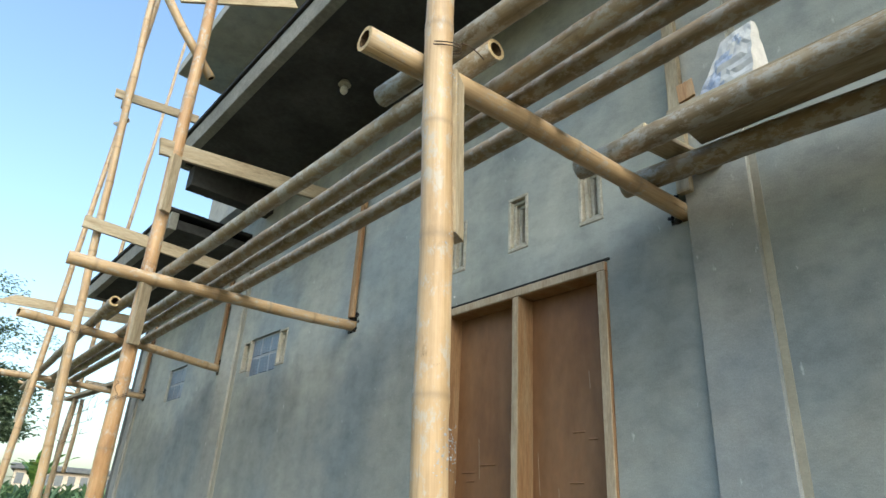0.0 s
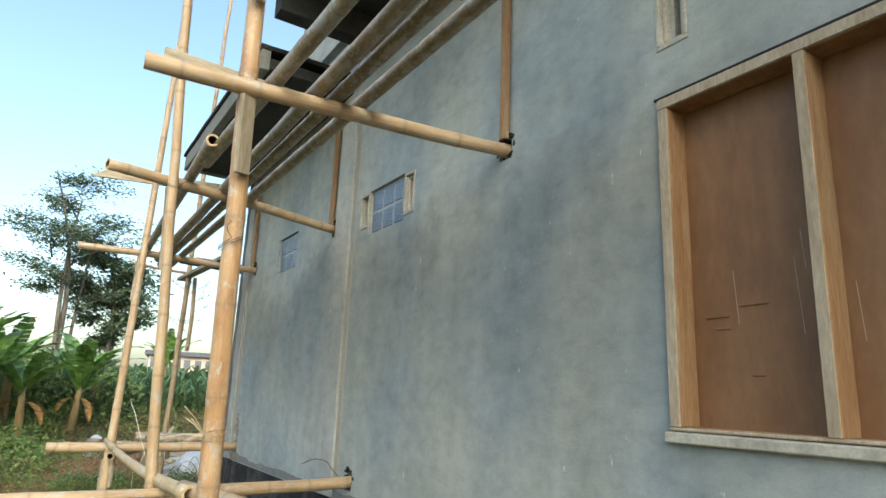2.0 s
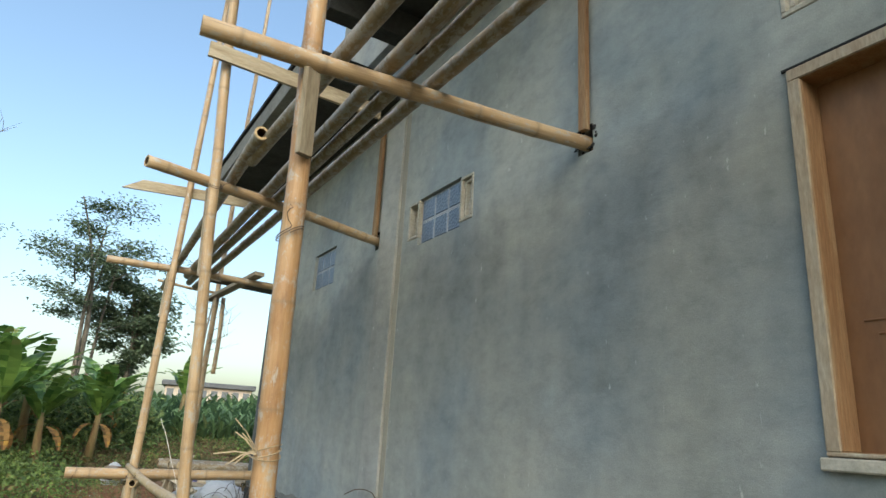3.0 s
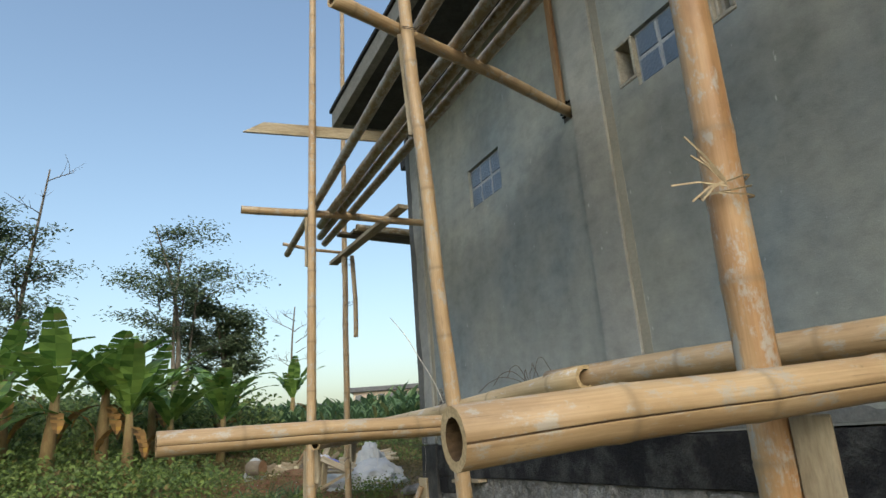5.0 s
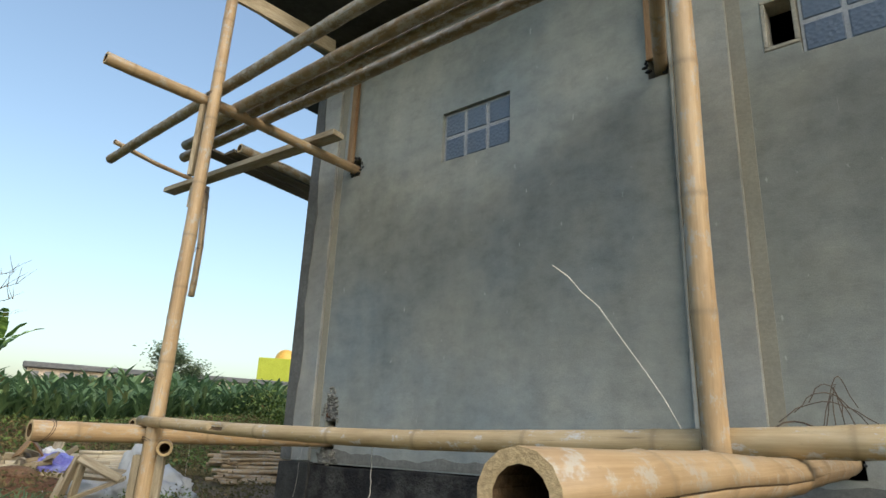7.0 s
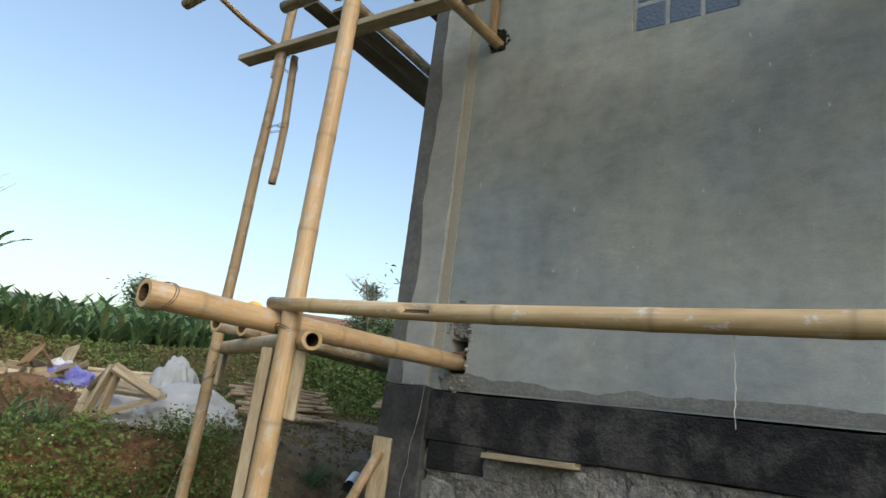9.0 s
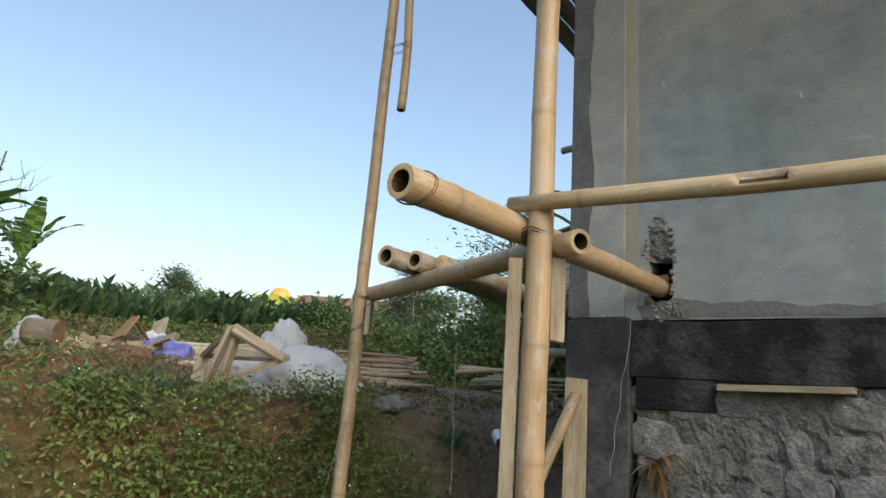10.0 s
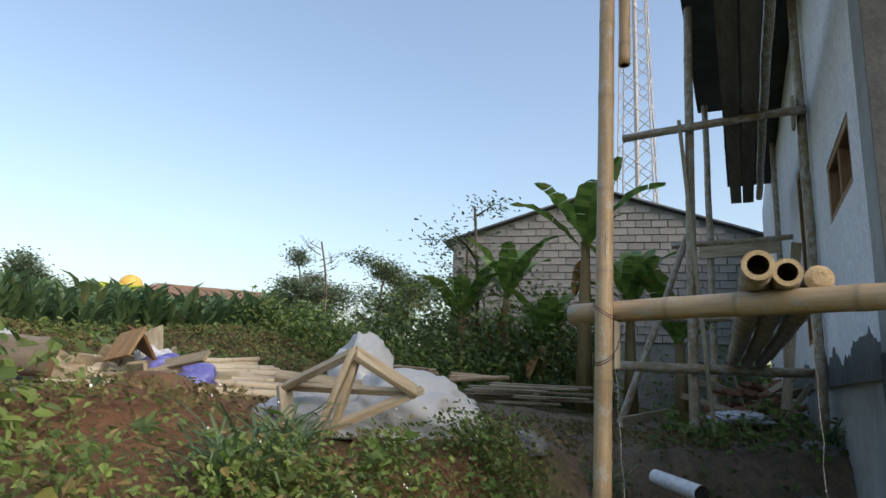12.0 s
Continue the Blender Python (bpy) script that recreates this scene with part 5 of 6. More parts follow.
# lattice tower far behind
M_STEEL = two_tone("galvanised_steel", [(0.3, (0.35, 0.36, 0.38)), (0.7, (0.5, 0.5, 0.52))], 0.5, 4, 0.5)
tower = thing("lattice_tower", "tall galvanised steel lattice mast far beyond the house", "radio mast", (66, 19.5, 2.4))


def strut(a, b, r, mat, parent, name="strut"):
    bm = bmesh.new()
    bmesh.ops.create_cone(bm, cap_ends=True, segments=5, radius1=r, radius2=r, depth=(Vector(b) - Vector(a)).length, matrix=axis_pose(a, b) @ pose(0, 0, (Vector(b) - Vector(a)).length / 2))
    return part(name, bm, mat, parent)


def tw(z):
    return 2.35 - 1.3 * z / 58


for sx, sy in ((-1, -1), (1, -1), (1, 1), (-1, 1)):
    strut((sx * tw(0), sy * tw(0), 0), (sx * tw(58), sy * tw(58), 58), 0.1, M_STEEL, tower, "leg")
for i in range(18):
    z0, z1 = i * 3.2, i * 3.2 + 3.2
    for (ax, ay), (bx, by) in (((-1, -1), (-1, 1)), ((-1, -1), (1, -1)), ((1, -1), (1, 1))):
        strut((ax * tw(z0), ay * tw(z0), z0), (bx * tw(z1), by * tw(z1), z1), 0.06, M_STEEL, tower, "brace")
        strut((bx * tw(z0), by * tw(z0), z0), (ax * tw(z1), ay * tw(z1), z1), 0.06, M_STEEL, tower, "brace")
strut((0, 0, 0), (0, 0, 57), 0.28, M_STEEL, tower, "cable_duct")
# ---- site clutter ----
M_BLUE = two_tone("blue_plastic_bag", [(0.3, (0.10, 0.11, 0.42)), (0.5, (0.22, 0.22, 0.62)), (0.75, (0.40, 0.52, 0.75))], 5, 30, 0.35, bump=0.5)
M_SACK = two_tone("woven_white_sack_heap", [(0.3, (0.38, 0.41, 0.43)), (0.7, (0.50, 0.52, 0.53))], 4, 70, 0.6, bump=0.08, grain=0.12)
M_PVC = two_tone("white_pvc", [(0.3, (0.55, 0.58, 0.60)), (0.7, (0.7, 0.72, 0.73))], 6, 30, 0.35, bump=0.1)
M_BRICK = two_tone("broken_red_brick", [(0.3, (0.17, 0.085, 0.055)), (0.7, (0.30, 0.16, 0.10))], 8, 50, 0.95, bump=0.8, vary=0.4)
M_FOIL = two_tone("crumpled_plastic_sheet", [(0.3, (0.5, 0.52, 0.55)), (0.7, (0.75, 0.77, 0.8))], 6, 30, 0.3, bump=0.6)
M_ROPE = two_tone("pale_string", [(0.3, (0.55, 0.53, 0.48)), (0.7, (0.7, 0.68, 0.62))], 10, 60, 0.9)


def crumpled(name, c, size, mat, label, category, seed, folds=0.16, turn=0.0, cloth=1.7, group=""):
    """A slumped, creased soft bag: folded ridges, pinched top, flat seat."""
    bm = bmesh.new()
    bmesh.ops.create_icosphere(bm, subdivisions=5, radius=1)
    o = Vector((seed * 3.1, seed * 1.7, 0))
    for v in bm.verts:
        d = v.co.normalized()
        n1 = noise.noise(d * 1.6 + o)
        n2 = 1 - abs(noise.noise(d * cloth + o)) * 2
        n3 = 1 - abs(noise.noise(d * cloth * 2.6 + o)) * 2
        n4 = 1 - abs(noise.noise(d * cloth * 5.5 + o)) * 2
        r = 1 + 0.28 * n1 + folds * n2 + folds * 0.4 * n3 + folds * 0.14 * n4
        p = d * r
        if p.z < -0.35:
            p.z = -0.35 + (p.z + 0.35) * 0.12
        v.co = Vector((p.x * size[0], p.y * size[1], (p.z + 0.4) * size[2]))
    ob = part(name, bm, mat, smooth=True)
    ob.matrix_world = pose(*c, 0, 0, turn)
    return tagged(ob, label, category, group)


def gz(x, y, d=0.0):
    return (x, y, ground_z(x, y) + d)


crumpled("woven_sack", gz(0.29, 12.11, -0.04), (0.33, 0.42, 0.27), M_SACK, "slumped white woven plastic sack in a heap", "sack", 3, 0.2, 23, 1.9, group="white sacks")
crumpled("woven_sack", gz(0.36, 12.5, 0.02), (0.17, 0.2, 0.34), M_SACK, "white woven sack with torn peaked top", "sack", 8, 0.3, 10, 1.5, group="white sacks")
crumpled("woven_sack", gz(-0.02, 12.5, -0.03), (0.26, 0.36, 0.17), M_SACK, "white woven sack half buried under timber", "sack", 5, 0.24, 30, 1.8, group="white sacks")
crumpled("blue_bag", gz(0.0, 13.85, -0.02), (0.20, 0.27, 0.2), M_BLUE, "crumpled blue and violet plastic bag", "plastic bag", 4, 0.2, 20)
crumpled("pale_bag", gz(0.02, 14.1, 0.0), (0.16, 0.18, 0.22), M_FOIL, "crumpled pale blue plastic bag", "plastic bag", 6, 0.2, 20)


def log(a, b, r, seed):
    """A short sawn log: barked, uneven girth, pale ringed cut faces."""
    bm = bmesh.new()
    L = (Vector(b) - Vector(a)).length
    rings = []
    for i in range(7):
        rings.append([bm.verts.new((r * q * math.cos(t), r * q * math.sin(t), L * i / 6)) for t in [2 * math.pi * k / 18 for k in range(18)] for q in [1 + 0.07 * noise.noise(Vector((math.cos(t) * 2, math.sin(t) * 2, i * 0.4 + seed)))]])
    for p, q in zip(rings, rings[1:]):
        for k in range(18):
            bm.faces.new((p[k], p[(k + 1) % 18], q[(k + 1) % 18], q[k])).smooth = True
    bm.faces.new(rings[0][::-1]).material_index = 1
    bm.faces.new(rings[-1]).material_index = 1
    ob = part("log", bm, [M_BARK, M_SAWN])
    ob.matrix_world = axis_pose(a, b)
    return tagged(ob, "short sawn log with orange-brown cut face on the bank", "log")


M_SAWN = two_tone("sawn_log_face", [(0.3, (0.22, 0.12, 0.06)), (0.7, (0.34, 0.21, 0.12))], 9, 50, 0.9)
log((-1.04, 13.70, 1.66), (-1.22, 13.88, 1.665), 0.115, 3)
board((-0.43, 13.95, 1.68), (-0.29, 13.98, 1.89), 0.26, 0.02, (0.3, 1, 0.2), "brown plywood offcut propped in the debris heap", name="plank", mat=M_FRAME, group="debris timber", cat="plank")
board((-0.29, 13.97, 1.89), (-0.13, 14.0, 1.72), 0.26, 0.02, (0.3, 1, 0.2), "brown plywood offcut propped in the debris heap", name="plank", mat=M_PLY, group="debris timber", cat="plank")
crumpled("earth_lump", gz(-0.6, 13.4, -0.06), (0.2, 0.25, 0.1), M_EARTH, "mound of loose red earth on the bank", "earth lump", 9, 0.1, 20)
crumpled("grey_sack", gz(-1.1, 14.1, -0.02), (0.14, 0.2, 0.24), M_SACK, "dirty grey sack standing behind the earth lump", "sack", 2, 0.12, 20)
crumpled("plastic_sheet", gz(4.1, 10.16, 0.06), (0.5, 0.24, 0.07), M_FOIL, "crumpled silver plastic sheet on rubble", "plastic sheet", 12, 0.3, 0, 3.0)


def cement_bag():
    """A half-empty paper bag slumped upright: flat folded mouth, creased sides, blue print."""
    bm = box_bm(-0.05, -0.15, 0, 0.05, 0.15, 0.34)
    bmesh.ops.subdivide_edges(bm, edges=bm.edges[:], cuts=9, use_grid_fill=True)
    for v in bm.verts:
        u = v.co.z / 0.34
        v.co.x *= 1.15 - 0.95 * u ** 1.6
        v.co.y = v.co.y * (1 - 0.45 * u ** 1.3) - 0.09 * u
        v.co.z *= 1 - 0.16 * max(0.0, v.co.y + 0.02) / 0.1 * u
        f = v.co * 14
        v.co += Vector((0.022 * (1 - abs(noise.noise(f))), 0.012 * noise.noise(f + Vector((4, 0, 0))), 0.006 * noise.noise(f + Vector((0, 7, 0)))))
    for f in bm.faces:
        c = f.calc_center_median()
        f.smooth = False
        if c.x < 0 and ((0.04 < c.z < 0.15 and 0.0 < c.y < 0.12) or (0.17 < c.z < 0.22 and -0.06 < c.y < 0.03)):
            f.material_index = 1
        if c.x < 0 and 0.24 < c.z < 0.30 and -0.13 < c.y < -0.05 and noise.noise(c * 60) > 0.25:
            f.material_index = 1
    ob = part("cement_bag", bm, [M_PAPER, M_PRINT, M_BLACK])
    ob.matrix_world = pose(-0.47, 0.22, 4.40, 0, -6, -12) @ Matrix.Diagonal((0.9, 0.88, 0.76, 1))
    return tagged(ob, "torn half-empty white paper cement bag with blue print on scaffold", "cement bag")


M_PAPER = two_tone("white_cement_paper", [(0.3, (0.55, 0.55, 0.54)), (0.7, (0.74, 0.73, 0.71))], 6, 40, 0.8, bump=0.2, grain=0.2)
M_PRINT = two_tone("blue_bag_print", [(0.35, (0.30, 0.38, 0.55)), (0.6, (0.52, 0.56, 0.64))], 14, 60, 0.8)
cement_bag()
board((-0.52, 0.37, 4.43), (-0.49, 0.39, 4.55), 0.07, 0.012, (0, 1, 0), "torn brown cardboard flap beside cement bag", name="cardboard", mat=M_FRAME, group="", cat="cardboard")
board((-0.40, 0.46, 4.392), (-0.36, -2.4, 4.40), 0.024, 0.30, (0, 0, 1), "wide dark plank laid along the two deck poles")
board((-0.54, 0.62, 4.392), (0.0, 0.54, 4.392), 0.12, 0.025, (0, 1, 0), "small wooden board laid on deck poles")

# heap of form timber leaning on the sacks
e5 = Vector((-0.53, 12.0, 1.76))
HL, HF, HR = Vector((-0.386, 12.555, 1.56)), Vector((-0.60, 12.137, 1.34)), Vector((-0.189, 11.79, 1.56))
for a, b, w in ((e5, HL, 0.09), (e5 + Vector((0, 0, 0.02)), HF, 0.08), (e5, HR, 0.09), (HR + Vector((0.04, -0.02, 0.02)), HF + Vector((0.03, 0.05, -0.02)), 0.06),
                (HR + Vector((0.0, 0.04, 0.0)), HL + Vector((0.02, 0.0, 0.0)), 0.05), (e5 + Vector((0.06, 0.02, -0.03)), HF + Vector((0.12, 0.0, -0.03)), 0.08), (HL, HL + Vector((-0.14, -0.16, -0.22)), 0.09), ((0.15, 12.35, 1.58), (-0.25, 12.75, 1.62), 0.09)):
    board(a, b, w, 0.035, (0.9, 0.2, 0.5), "weathered form timber leaning on the sack heap", name="timber", group="form timber", cat="timber")
board((-0.10, 13.95, 1.42), (0.22, 14.40, 1.94), 0.17, 0.025, (0.35, -0.85, 0.3), "pale plank leaning on the debris heap", name="plank", group="planks", cat="plank")
rp = random.Random(9)
for k in range(44):
    x, y = rp.uniform(-0.75, 0.45), rp.uniform(13.8, 14.95)
    a = Vector(gz(x, y, rp.uniform(0.03, 0.24)))
    d = Vector((rp.uniform(-0.6, 0.8), rp.uniform(-1, 0.4), rp.uniform(-0.2, 0.2))).normalized() * rp.uniform(0.2, 0.55)
    board(a, a + d, rp.uniform(0.05, 0.12), 0.025, (rp.uniform(-1, 1), rp.uniform(-0.3, 0.3), 1), "broken weathered board in the debris heap", name="timber", group="debris timber", cat="timber")


def stack(n, p, q, spread, layers, r, label, seed, jitter=0.25, mat=None):
    """Cut bamboo lengths lying on one another between p and q."""
    rnd = random.Random(seed)
    p, q = Vector((*p, 0)), Vector((*q, 0))
    side = (q - p).cross(Vector((0, 0, 1))).normalized()
    for k in range(n):
        off = side * (spread * ((k * 0.618) % 1 - 0.5))
        lay = int((1 - (k * 0.618) % 1) * layers)
        e0 = p + off + Vector((rnd.uniform(-jitter, jitter), rnd.uniform(-jitter, jitter), 0))
        e1 = q + off + Vector((rnd.uniform(-jitter, jitter), rnd.uniform(-jitter, jitter), 0))
        rr = r * rnd.uniform(0.7, 1.15)
        za = max(ground_z(e0.x, e0.y), ground_z(*((e0 + e1) / 2).xy)) + rr + lay * r * 1.7
        zb = max(ground_z(e1.x, e1.y), ground_z(*((e0 + e1) / 2).xy)) + rr + lay * r * 1.7
        culm((e0.x, e0.y, za), (e1.x, e1.y, zb), rr, rr * 0.9, label, "cut bamboo lengths", "bamboo_length", sides=9, bend=0.01, mat=mat)


stack(48, (0.30, 14.25), (0.98, 13.7), 1.3, 5, 0.036, "cut bamboo length in a loose pile", 31, 0.16, mat=M_BAMBOO_PALE)
stack(64, (2.15, 13.6), (2.9, 13.18), 0.65, 8, 0.027, "short brown bamboo length in a dense pile", 32, 0.2, mat=M_BAMBOO)
stack(10, (-0.95, 14.6), (-0.1, 14.0), 0.5, 2, 0.045, "cut bamboo length in a loose pile", 33, 0.15, mat=M_BAMBOO_PALE)
for k in range(14):
    x, y = 5.3 + rp.uniform(-0.5, 0.5), 13.55 + rp.uniform(-0.4, 0.4)
    a = Vector(gz(x, y, 0.04 + 0.018 * k))
    d = Vector((rp.uniform(0.3, 0.7), rp.uniform(-1.1, -0.7), 0)) * rp.uniform(0.7, 1.3)
    board(a, a + d, 0.12, 0.025, (0.9, 0.5, 0.1), "old grey plank lying in a low stack", name="plank", group="planks", cat="plank")
for k in range(3):
    culm(gz(4.9 + 0.05 * k, 13.9, 0.32 + 0.05 * k), gz(5.5, 13.2 + 0.1 * k, 0.36), 0.035, 0.035, "pale plastic pipe length on planks", "", "pipe_length", sides=9)

# drain pipe in the bank
bm = bmesh.new()
for r0, flip in ((0.057, False), (0.05, True)):
    bmesh.ops.create_cone(bm, cap_ends=False, segments=20, radius1=r0, radius2=r0, depth=0.5, matrix=pose(0, 0, 0.25))
ring = [e for e in bm.edges if e.is_boundary]
bmesh.ops.bridge_loops(bm, edges=[e for e in ring if all(v.co.z < 0.1 for v in e.verts)])
bmesh.ops.recalc_face_normals(bm, faces=bm.faces[:])
# Bore faces go near-black, putting the shade inside the pipe into the colour.
for f in bm.faces:
    if f.calc_center_median().xy.length < 0.0515:
        f.material_index = 1
ob = part("drain_pipe", bm, [M_PVC, M_BLACK], smooth=False)
ob.matrix_world = axis_pose((0.70, 10.37, 1.065), (1.10, 10.67, 1.09)) @ Matrix.Diagonal((0.85, 0.85, 1, 1))
tagged(ob, "white plastic drain pipe sticking out of the bank", "drain pipe")

# corner board and brace
board((-0.10, 9.43, -0.05), (-0.085, 9.43, 1.53), 0.12, 0.03, (0.35, -0.9, 0), "upright plank against the corner column", name="plank", group="planks", cat="plank")
culm((-0.38, 9.62, 0.70), (-0.12, 9.41, 1.44), 0.032, 0.03, "short bamboo brace leaning on the corner plank")
board((-0.055, 8.14, 1.527), (-0.055, 8.71, 1.512), 0.03, 0.09, (0, 0, 1), "cement-crusted formwork plank under the ground beam", name="plank", group="planks", cat="plank")
# end-wall props
board((2.95, 10.36, 1.15), (2.93, 10.58, 4.32), 0.09, 0.035, (1, 0, 0), "grey wooden prop beside the end pole", name="plank", group="planks", cat="plank")
board((4.4, 9.75, 1.2), (4.2, 9.52, 3.3), 0.1, 0.035, (0, 1, 0), "grey wooden prop leaning at the end wall", name="plank", group="planks", cat="plank")
culm((3.5, 11.3, 1.3), (4.1, 10.62, 3.4), 0.04, 0.035, "slanting bamboo brace at the end scaffold", mat=M_BAMBOO_GREY)
for a, b in (((5.4, 11.0, 2.6), (5.4, 9.46, 2.6)), ((5.42, 10.9, 3.6), (5.42, 9.46, 3.64))):
    culm(a, b, 0.04, 0.035, "grey bamboo putlog on the end wall", mat=M_BAMBOO_GREY)
board((5.44, 10.56, 3.48), (5.44, 9.6, 3.53), 0.16, 0.04, (0, 0, 1), "grey wooden cross board on the end scaffold", name="plank", group="planks", cat="plank")
board((3.0, 11.2, 1.34), (4.4, 10.9, 1.42), 0.1, 0.03, (0, 0, 1), "plank lying on the ground by the end scaffold", name="plank", group="planks", cat="plank")
rough_slab("concrete_step", 2.3, 9.95, 1.06, 2.6, 10.47, 1.15, M_CONC, "rough concrete slab on the ground by the end wall", "slab", kind="")
for k in range(18):
    a = Vector(gz(rp.gauss(4.9, 0.6), rp.gauss(10.1, 0.3), rp.uniform(0.05, 0.3)))
    d = Vector((rp.uniform(-0.6, 0.6), rp.uniform(-1, 1), rp.uniform(-0.25, 0.25))).normalized() * rp.uniform(0.3, 0.8)
    board(a, a + d, rp.uniform(0.05, 0.11), 0.025, (rp.uniform(-1, 1), rp.uniform(-0.3, 0.3), 1), "broken weathered board in the rubble heap", name="timber", group="rubble timber", cat="timber")
BRICK = bpy.data.meshes.new("brick")
bm = box_bm(-0.1, -0.05, -0.025, 0.1, 0.05, 0.025, 0.008)
bm.to_mesh(BRICK), bm.free()
BRICK.materials.append(M_BRICK)
for k in range(60):
    x, y = rp.gauss(5.0, 0.7), rp.gauss(10.1, 0.25)
    ob = new("brick", BRICK)
    ob.matrix_world = pose(*gz(x, y, 0.03 + max(0, 0.36 - 0.3 * abs(x - 5.0)) * rp.random()), rp.uniform(-25, 25), rp.uniform(-25, 25), rp.uniform(0, 180)) @ Matrix.Diagonal((rp.uniform(0.5, 1), 1, 1, 1))
    tagged(ob, "broken red brick in the rubble by the end wall", "brick", "rubble bricks")
for k, (x, y, s) in enumerate(((1.5, 10.0, 0.2), (2.0, 9.7, 0.16), (1.1, 10.25, 0.14), (2.6, 9.6, 0.15), (0.71, 11.46, 0.17), (0.6, 10.6, 0.12), (0.5, 11.35, 0.13))):
    crumpled("stone", gz(x, y, -0.04), (s, s * 0.8, s * 0.55), M_STONE, "rough grey stone lying on the ground", "stone", 20 + k, 0.05, 37 * k, group="loose stones")

# strings and wires
def hang(name, a, b, sag, label, r=0.0008, mat=None, n=14, wob=0.007, seed=1):
    rnd = random.Random(seed)
    pts = [Vector(a).lerp(Vector(b), i / n) + Vector((rnd.uniform(-wob, wob), rnd.uniform(-wob, wob), -sag * math.sin(math.pi * i / n))) for i in range(n + 1)]
    return wavy_wire(name, pts, r, mat or M_ROPE, label, "string")


hang("string", (-0.50, 10.64, 1.72), (-0.95, 10.5, 0.55), 0.05, "pale string hanging from the corner rail", seed=2)
hang("string", (-0.62, 9.88, 2.02), (-0.60, 9.86, 0.9), 0.0, "pale string hanging from the deck poles", seed=3)
hang("string", (-0.2, 9.05, 2.0), (-0.18, 9.2, 1.05), 0.0, "pale string hanging by the corner column", seed=4)
hang("string", (-1.384, 7.139, 2.06), (-1.384, 7.139, 1.76), 0.0, "thin string tied under the deck pole", 0.0015, seed=6, wob=0.004)
hang("bamboo_splint", (-1.475, 5.82, 2.10), (-1.615, 6.141, 2.60), -0.05, "thin split bamboo strip standing on the deck pole", 0.0022, M_ROPE, 8, 0.008, 7)
hang("bamboo_splint", (-0.08, 5.62, 2.06), (-0.30, 5.85, 2.14), -0.08, "thin dark bamboo strip at the wall socket", 0.004, M_WIRE, 8, 0.01, 8)
rl = random.Random(15)
bm = bmesh.new()
for k in range(16):
    blade(bm, (rl.uniform(-0.02, 0.02), rl.uniform(-0.03, 0.03), 0.2), (rl.uniform(-0.4, 0.1), rl.uniform(-0.4, 0.4), rl.uniform(-1.0, 0.3)), rl.uniform(0.12, 0.24), 0.022, 2.0, rl, 4)
ob = part("dry_leaves", bm, M_DRYLEAF)
ob.location = (-0.05, 9.02, 0.93)
tagged(ob, "bunch of dry brown leaves hung at the footing", "dry leaves")
for k in range(6):
    a = Vector((-1.24 + 0.02 * k, 5.36 + 0.03 * k, 2.125))
    hang("dry_twig", a, a + Vector((-0.16 + 0.05 * k, 0.22 - 0.06 * k, 0.03 * (k % 3))), -0.06 - 0.012 * k, "thin dry dark twig caught on the deck poles", 0.0016, M_WIRE, 9, 0.006, 90 + k)
wire_tie((-1.96, 9.074, 2.012), (1, -0.035, 0), 0.058, "thin wire wound round the open bamboo end", False)
wire_tie((-0.455, 10.62, 4.22), (0, 0, 1), 0.07, "knot of dark wire under the corner board")
wire_tie((-0.46, 10.63, 3.66), (0, 0, 1), 0.075, "rusty wire tie holding the short bamboo length")
# broken plaster round the sockets
def rim(y, z, r, seed, label="rough black mortar crumbs round a putlog socket", tall=1.0, n=26, mat=None):
    rnd = random.Random(seed)
    bm = bmesh.new()
    for k in range(n):
        a = rnd.uniform(0, 6.28)
        s = rnd.uniform(0.007, 0.02)
        bmesh.ops.create_icosphere(bm, subdivisions=1, radius=s, matrix=pose(rnd.uniform(-0.002, 0.014), r * rnd.uniform(0.9, 1.25) * math.cos(a), tall * r * rnd.uniform(0.9, 1.25) * math.sin(a) + 0.01, rnd.uniform(0, 90), rnd.uniform(0, 90)) @ Matrix.Diagonal((rnd.uniform(0.5, 1), rnd.uniform(0.6, 1.5), rnd.uniform(0.6, 1.5), 1)))
    ob = part("socket_rim", bm, mat or M_DARK)
    ob.location = (0, y, z)
    return tagged(ob, label, "mortar", "socket rims", kind="structure")


for k, (y, z) in enumerate(((3.625, 4.25), (6.32, 4.276), (8.952, 4.26), (0.72, 4.25), (5.61, 2.04), (3.65, 2.06))):
    rim(y, z, 0.07, 50 + k)
rim(9.0, 2.12, 0.075, 61, "broken grey mortar edge round the tall corner socket", 3.2, 110, M_CONC)


def rough_patch(name, y0, y1, z0, z1, x, amp, mat, label):
    """A lump of hand-thrown mortar: a pitted sheet with ragged borders that sinks into the wall all round."""
    bm = bmesh.new()
    ny, nz = int((y1 - y0) / 0.008), int((z1 - z0) / 0.008)
    rows = []
    for i in range(ny + 1):
        col = []
        for j in range(nz + 1):
            u, w = i / ny, j / nz
            p = Vector((0, y0 + (y1 - y0) * u, z0 + (z1 - z0) * w))
            edge = max(abs(2 * u - 1), abs(2 * w - 1)) + 0.35 * noise.noise(p * 22)
            d = 0.6 * noise.noise(p * 30) + 0.5 * noise.noise(p * 75)
            col.append(bm.verts.new((x + amp * d + 0.05 * smooth_step(0.8, 1.05, edge), p.y, p.z)))
        rows.append(col)
    for i in range(ny):
        for j in range(nz):
            bm.faces.new((rows[i][j], rows[i][j + 1], rows[i + 1][j + 1], rows[i + 1][j]))
    return tagged(part(name, bm, mat), label, "mortar", "mortar patches", kind="structure")


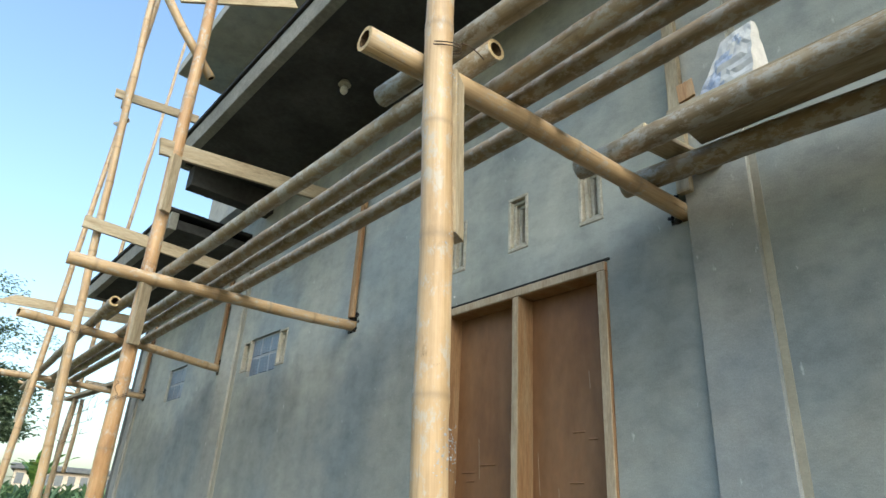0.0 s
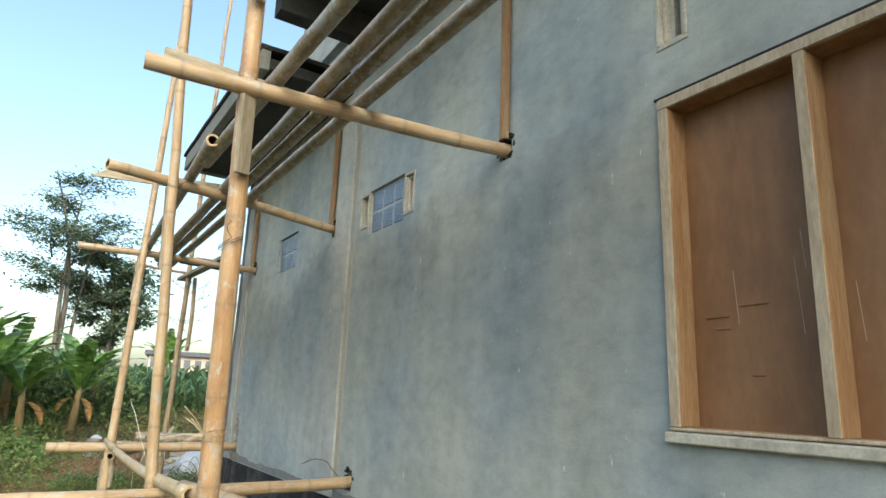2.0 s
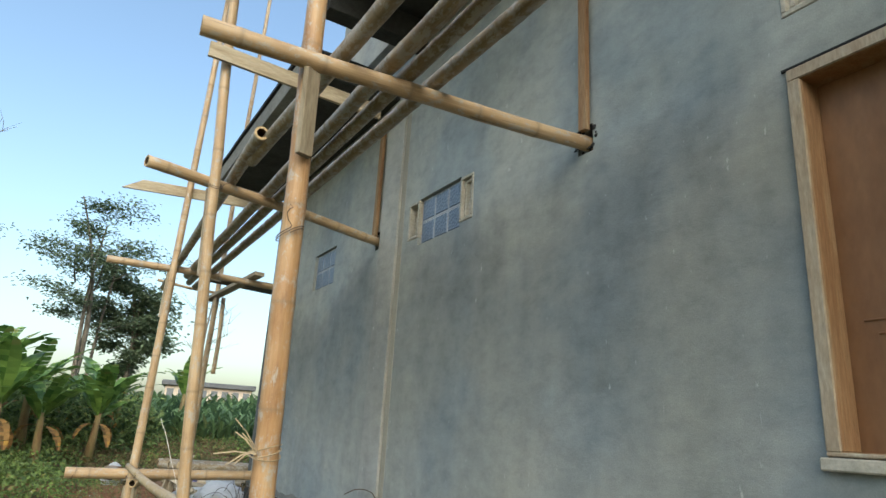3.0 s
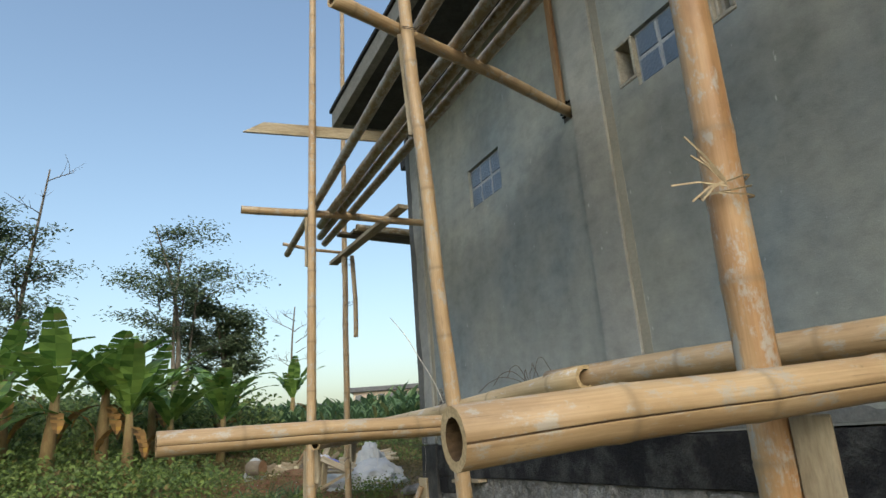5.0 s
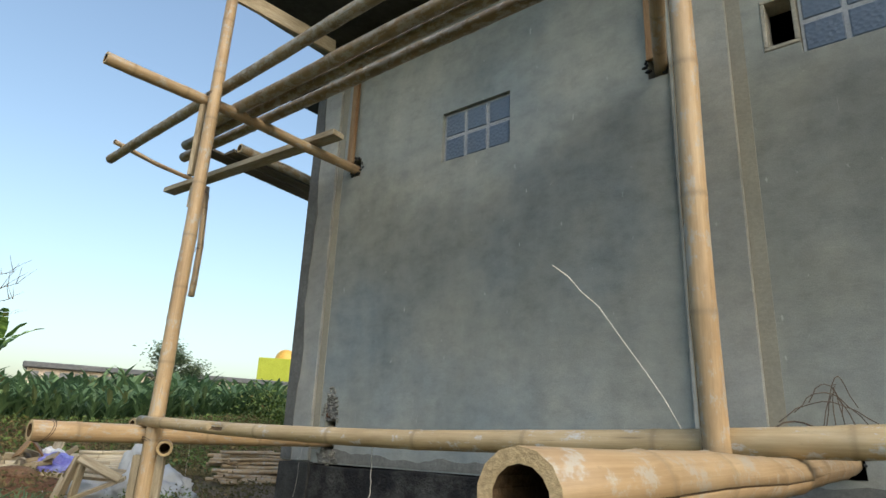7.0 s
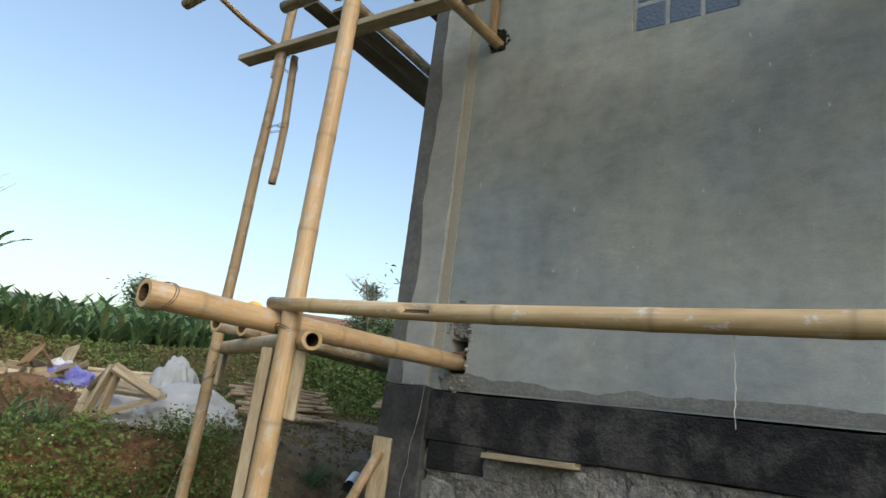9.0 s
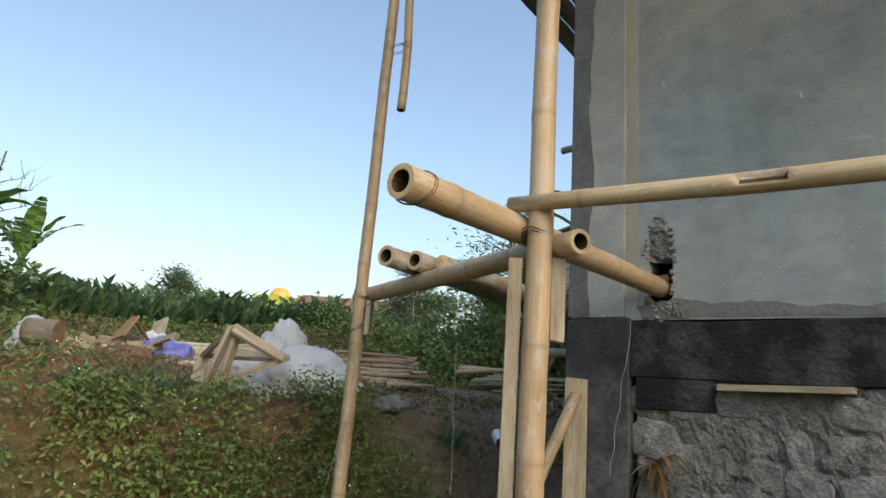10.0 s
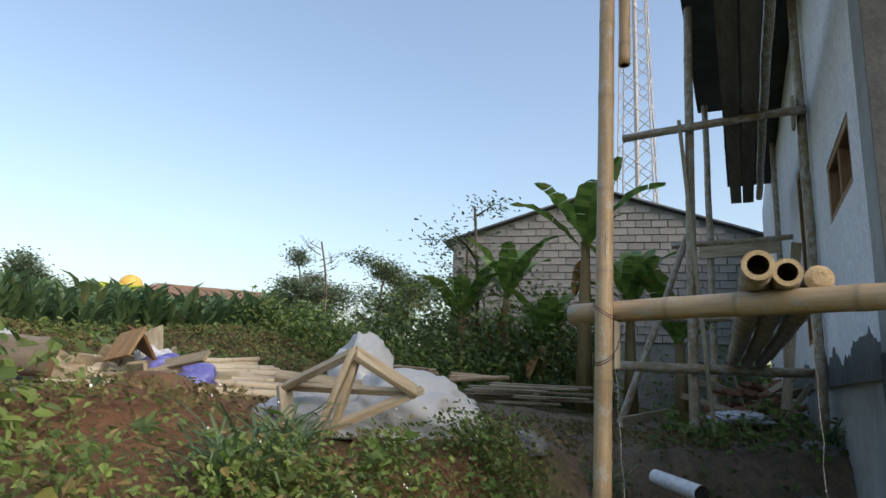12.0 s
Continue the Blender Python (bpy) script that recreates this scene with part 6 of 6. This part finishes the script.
rough_patch("mortar_patch", 8.90, 9.10, 2.16, 2.38, 0.006, 0.02, M_MORTAR, "rough grey mortar plug above the corner putlog")
rough_patch("mortar_patch", 8.86, 9.13, 1.845, 1.96, -0.004, 0.018, M_MORTAR, "rough grey mortar spilled below the corner putlog")
for k in (0, 3):
    ob = new("brick", BRICK)
    ob.matrix_world = pose(0.06, 9.0 + rp.uniform(-0.02, 0.02), 2.07 + 0.045 * k, rp.uniform(-8, 8), rp.uniform(-8, 8), 90 + rp.uniform(-12, 12)) @ Matrix.Diagonal((0.6, 0.9, 0.75, 1))
    tagged(ob, "bare red brick showing in the wall socket", "brick", "socket bricks")

# ---- masonry pieces ----
bm = bmesh.new()
ny, nz = 420, 74
sheet = [[bm.verts.new((-0.010 - 0.020 * noise.noise(Vector((0, y * 7, z * 7))) - 0.020 * noise.noise(Vector((3, y * 21, z * 21))) - 0.012 * noise.noise(Vector((5, y * 45, z * 45))), y, z)) for z in [-0.3 + 1.842 * j / nz for j in range(nz + 1)]] for y in [3.2 + 5.92 * i / ny for i in range(ny + 1)]]
for i in range(ny):
    for j in range(nz):
        bm.faces.new((sheet[i][j], sheet[i][j + 1], sheet[i + 1][j + 1], sheet[i + 1][j]))
box_bm(0.04, -6, -0.3, 0.16, 9.12, 1.542, 0, bm)
footing = tagged(part("footing_wall", bm, M_MORTAR), "rubble stone footing wall with rough flush mortar", "wall", kind="structure")
STONES = []
for k in range(28):
    rq = random.Random(900 + k)
    bm = bmesh.new()
    w, h = rq.uniform(0.12, 0.30), rq.uniform(0.13, 0.20)
    rim_pts = [(0.5, -0.2), (0.5, 0.25), (0.3, 0.5), (-0.1, 0.5), (-0.42, 0.46), (-0.5, 0.1), (-0.48, -0.3), (-0.2, -0.5), (0.28, -0.5)]
    n = len(rim_pts)
    jit = [(a + rq.uniform(-0.09, 0.09), b + rq.uniform(-0.09, 0.09)) for a, b in rim_pts]
    sets = []
    for x, q, wob in ((0.06, 1.0, 0.0), (-0.004, 1.0, 0.004), (-0.016, 0.86, 0.005), (-0.018, 0.4, 0.006)):
        sets.append([bm.verts.new((x + rq.uniform(-wob, wob), q * w * a + rq.uniform(-1, 1) * wob, q * h * b + rq.uniform(-1, 1) * wob)) for a, b in jit])
    for p, q in zip(sets, sets[1:]):
        for i in range(n):
            bm.faces.new((p[i], q[i], q[(i + 1) % n], p[(i + 1) % n]))
    bm.faces.new(sets[-1])
    bmesh.ops.recalc_face_normals(bm, faces=bm.faces[:])
    me = bpy.data.meshes.new("stone")
    bm.to_mesh(me), bm.free()
    me.materials.append(M_STONE)
    STONES.append((me, w, h))
rm = random.Random(3)
z = 0.12
while z < 1.50:
    y = 3.6 + rm.uniform(0, 0.2)
    while y < 9.0:
        me, w, h = rm.choice(STONES)
        ob = new("stone", me)
        ob.parent = footing
        ob.location = (rm.uniform(-0.010, 0.012), y + w / 2, min(z + rm.uniform(-0.03, 0.03), 1.535 - h / 2))
        ob.rotation_euler = (rm.uniform(-0.2, 0.2) + rm.choice((0, math.pi)), 0, 0)
        y += w * 1.0
    z += 0.165
# One dark slab stands for the beam's drips and the shadowed gap there.
rough_slab("beam_drip_shade", -0.03, 8.72, 1.39, 0.05, 9.118, 1.543, M_DARK, "dark slab for concrete drips and the shadow gap below the ground beam", cuts=6, amp=0.02)
blk = bpy.data.meshes.new("block")
bm = box_bm(-0.19, -0.06, -0.09, 0.19, 0.0, 0.09, 0.008)
bm.to_mesh(blk), bm.free()
blk.materials.append(M_BLOCK)
wall_ob = [c for c in bh.children if c.name.startswith("wall")][0]
count = 0
for row in range(28, 4, -1):
    zc = 0.1 + row * 0.2
    for i in range(-10, 11):
        s = i * 0.4 + (0.2 if row % 2 else 0)
        if abs(s) + 0.19 < HW and zc + 0.09 < min(gable(s - 0.19), gable(s + 0.19)) and count < 300:
            ob = new("block", blk)
            ob.parent = wall_ob
            ob.location = (s, rp.uniform(-0.004, 0.004), zc)
            count += 1
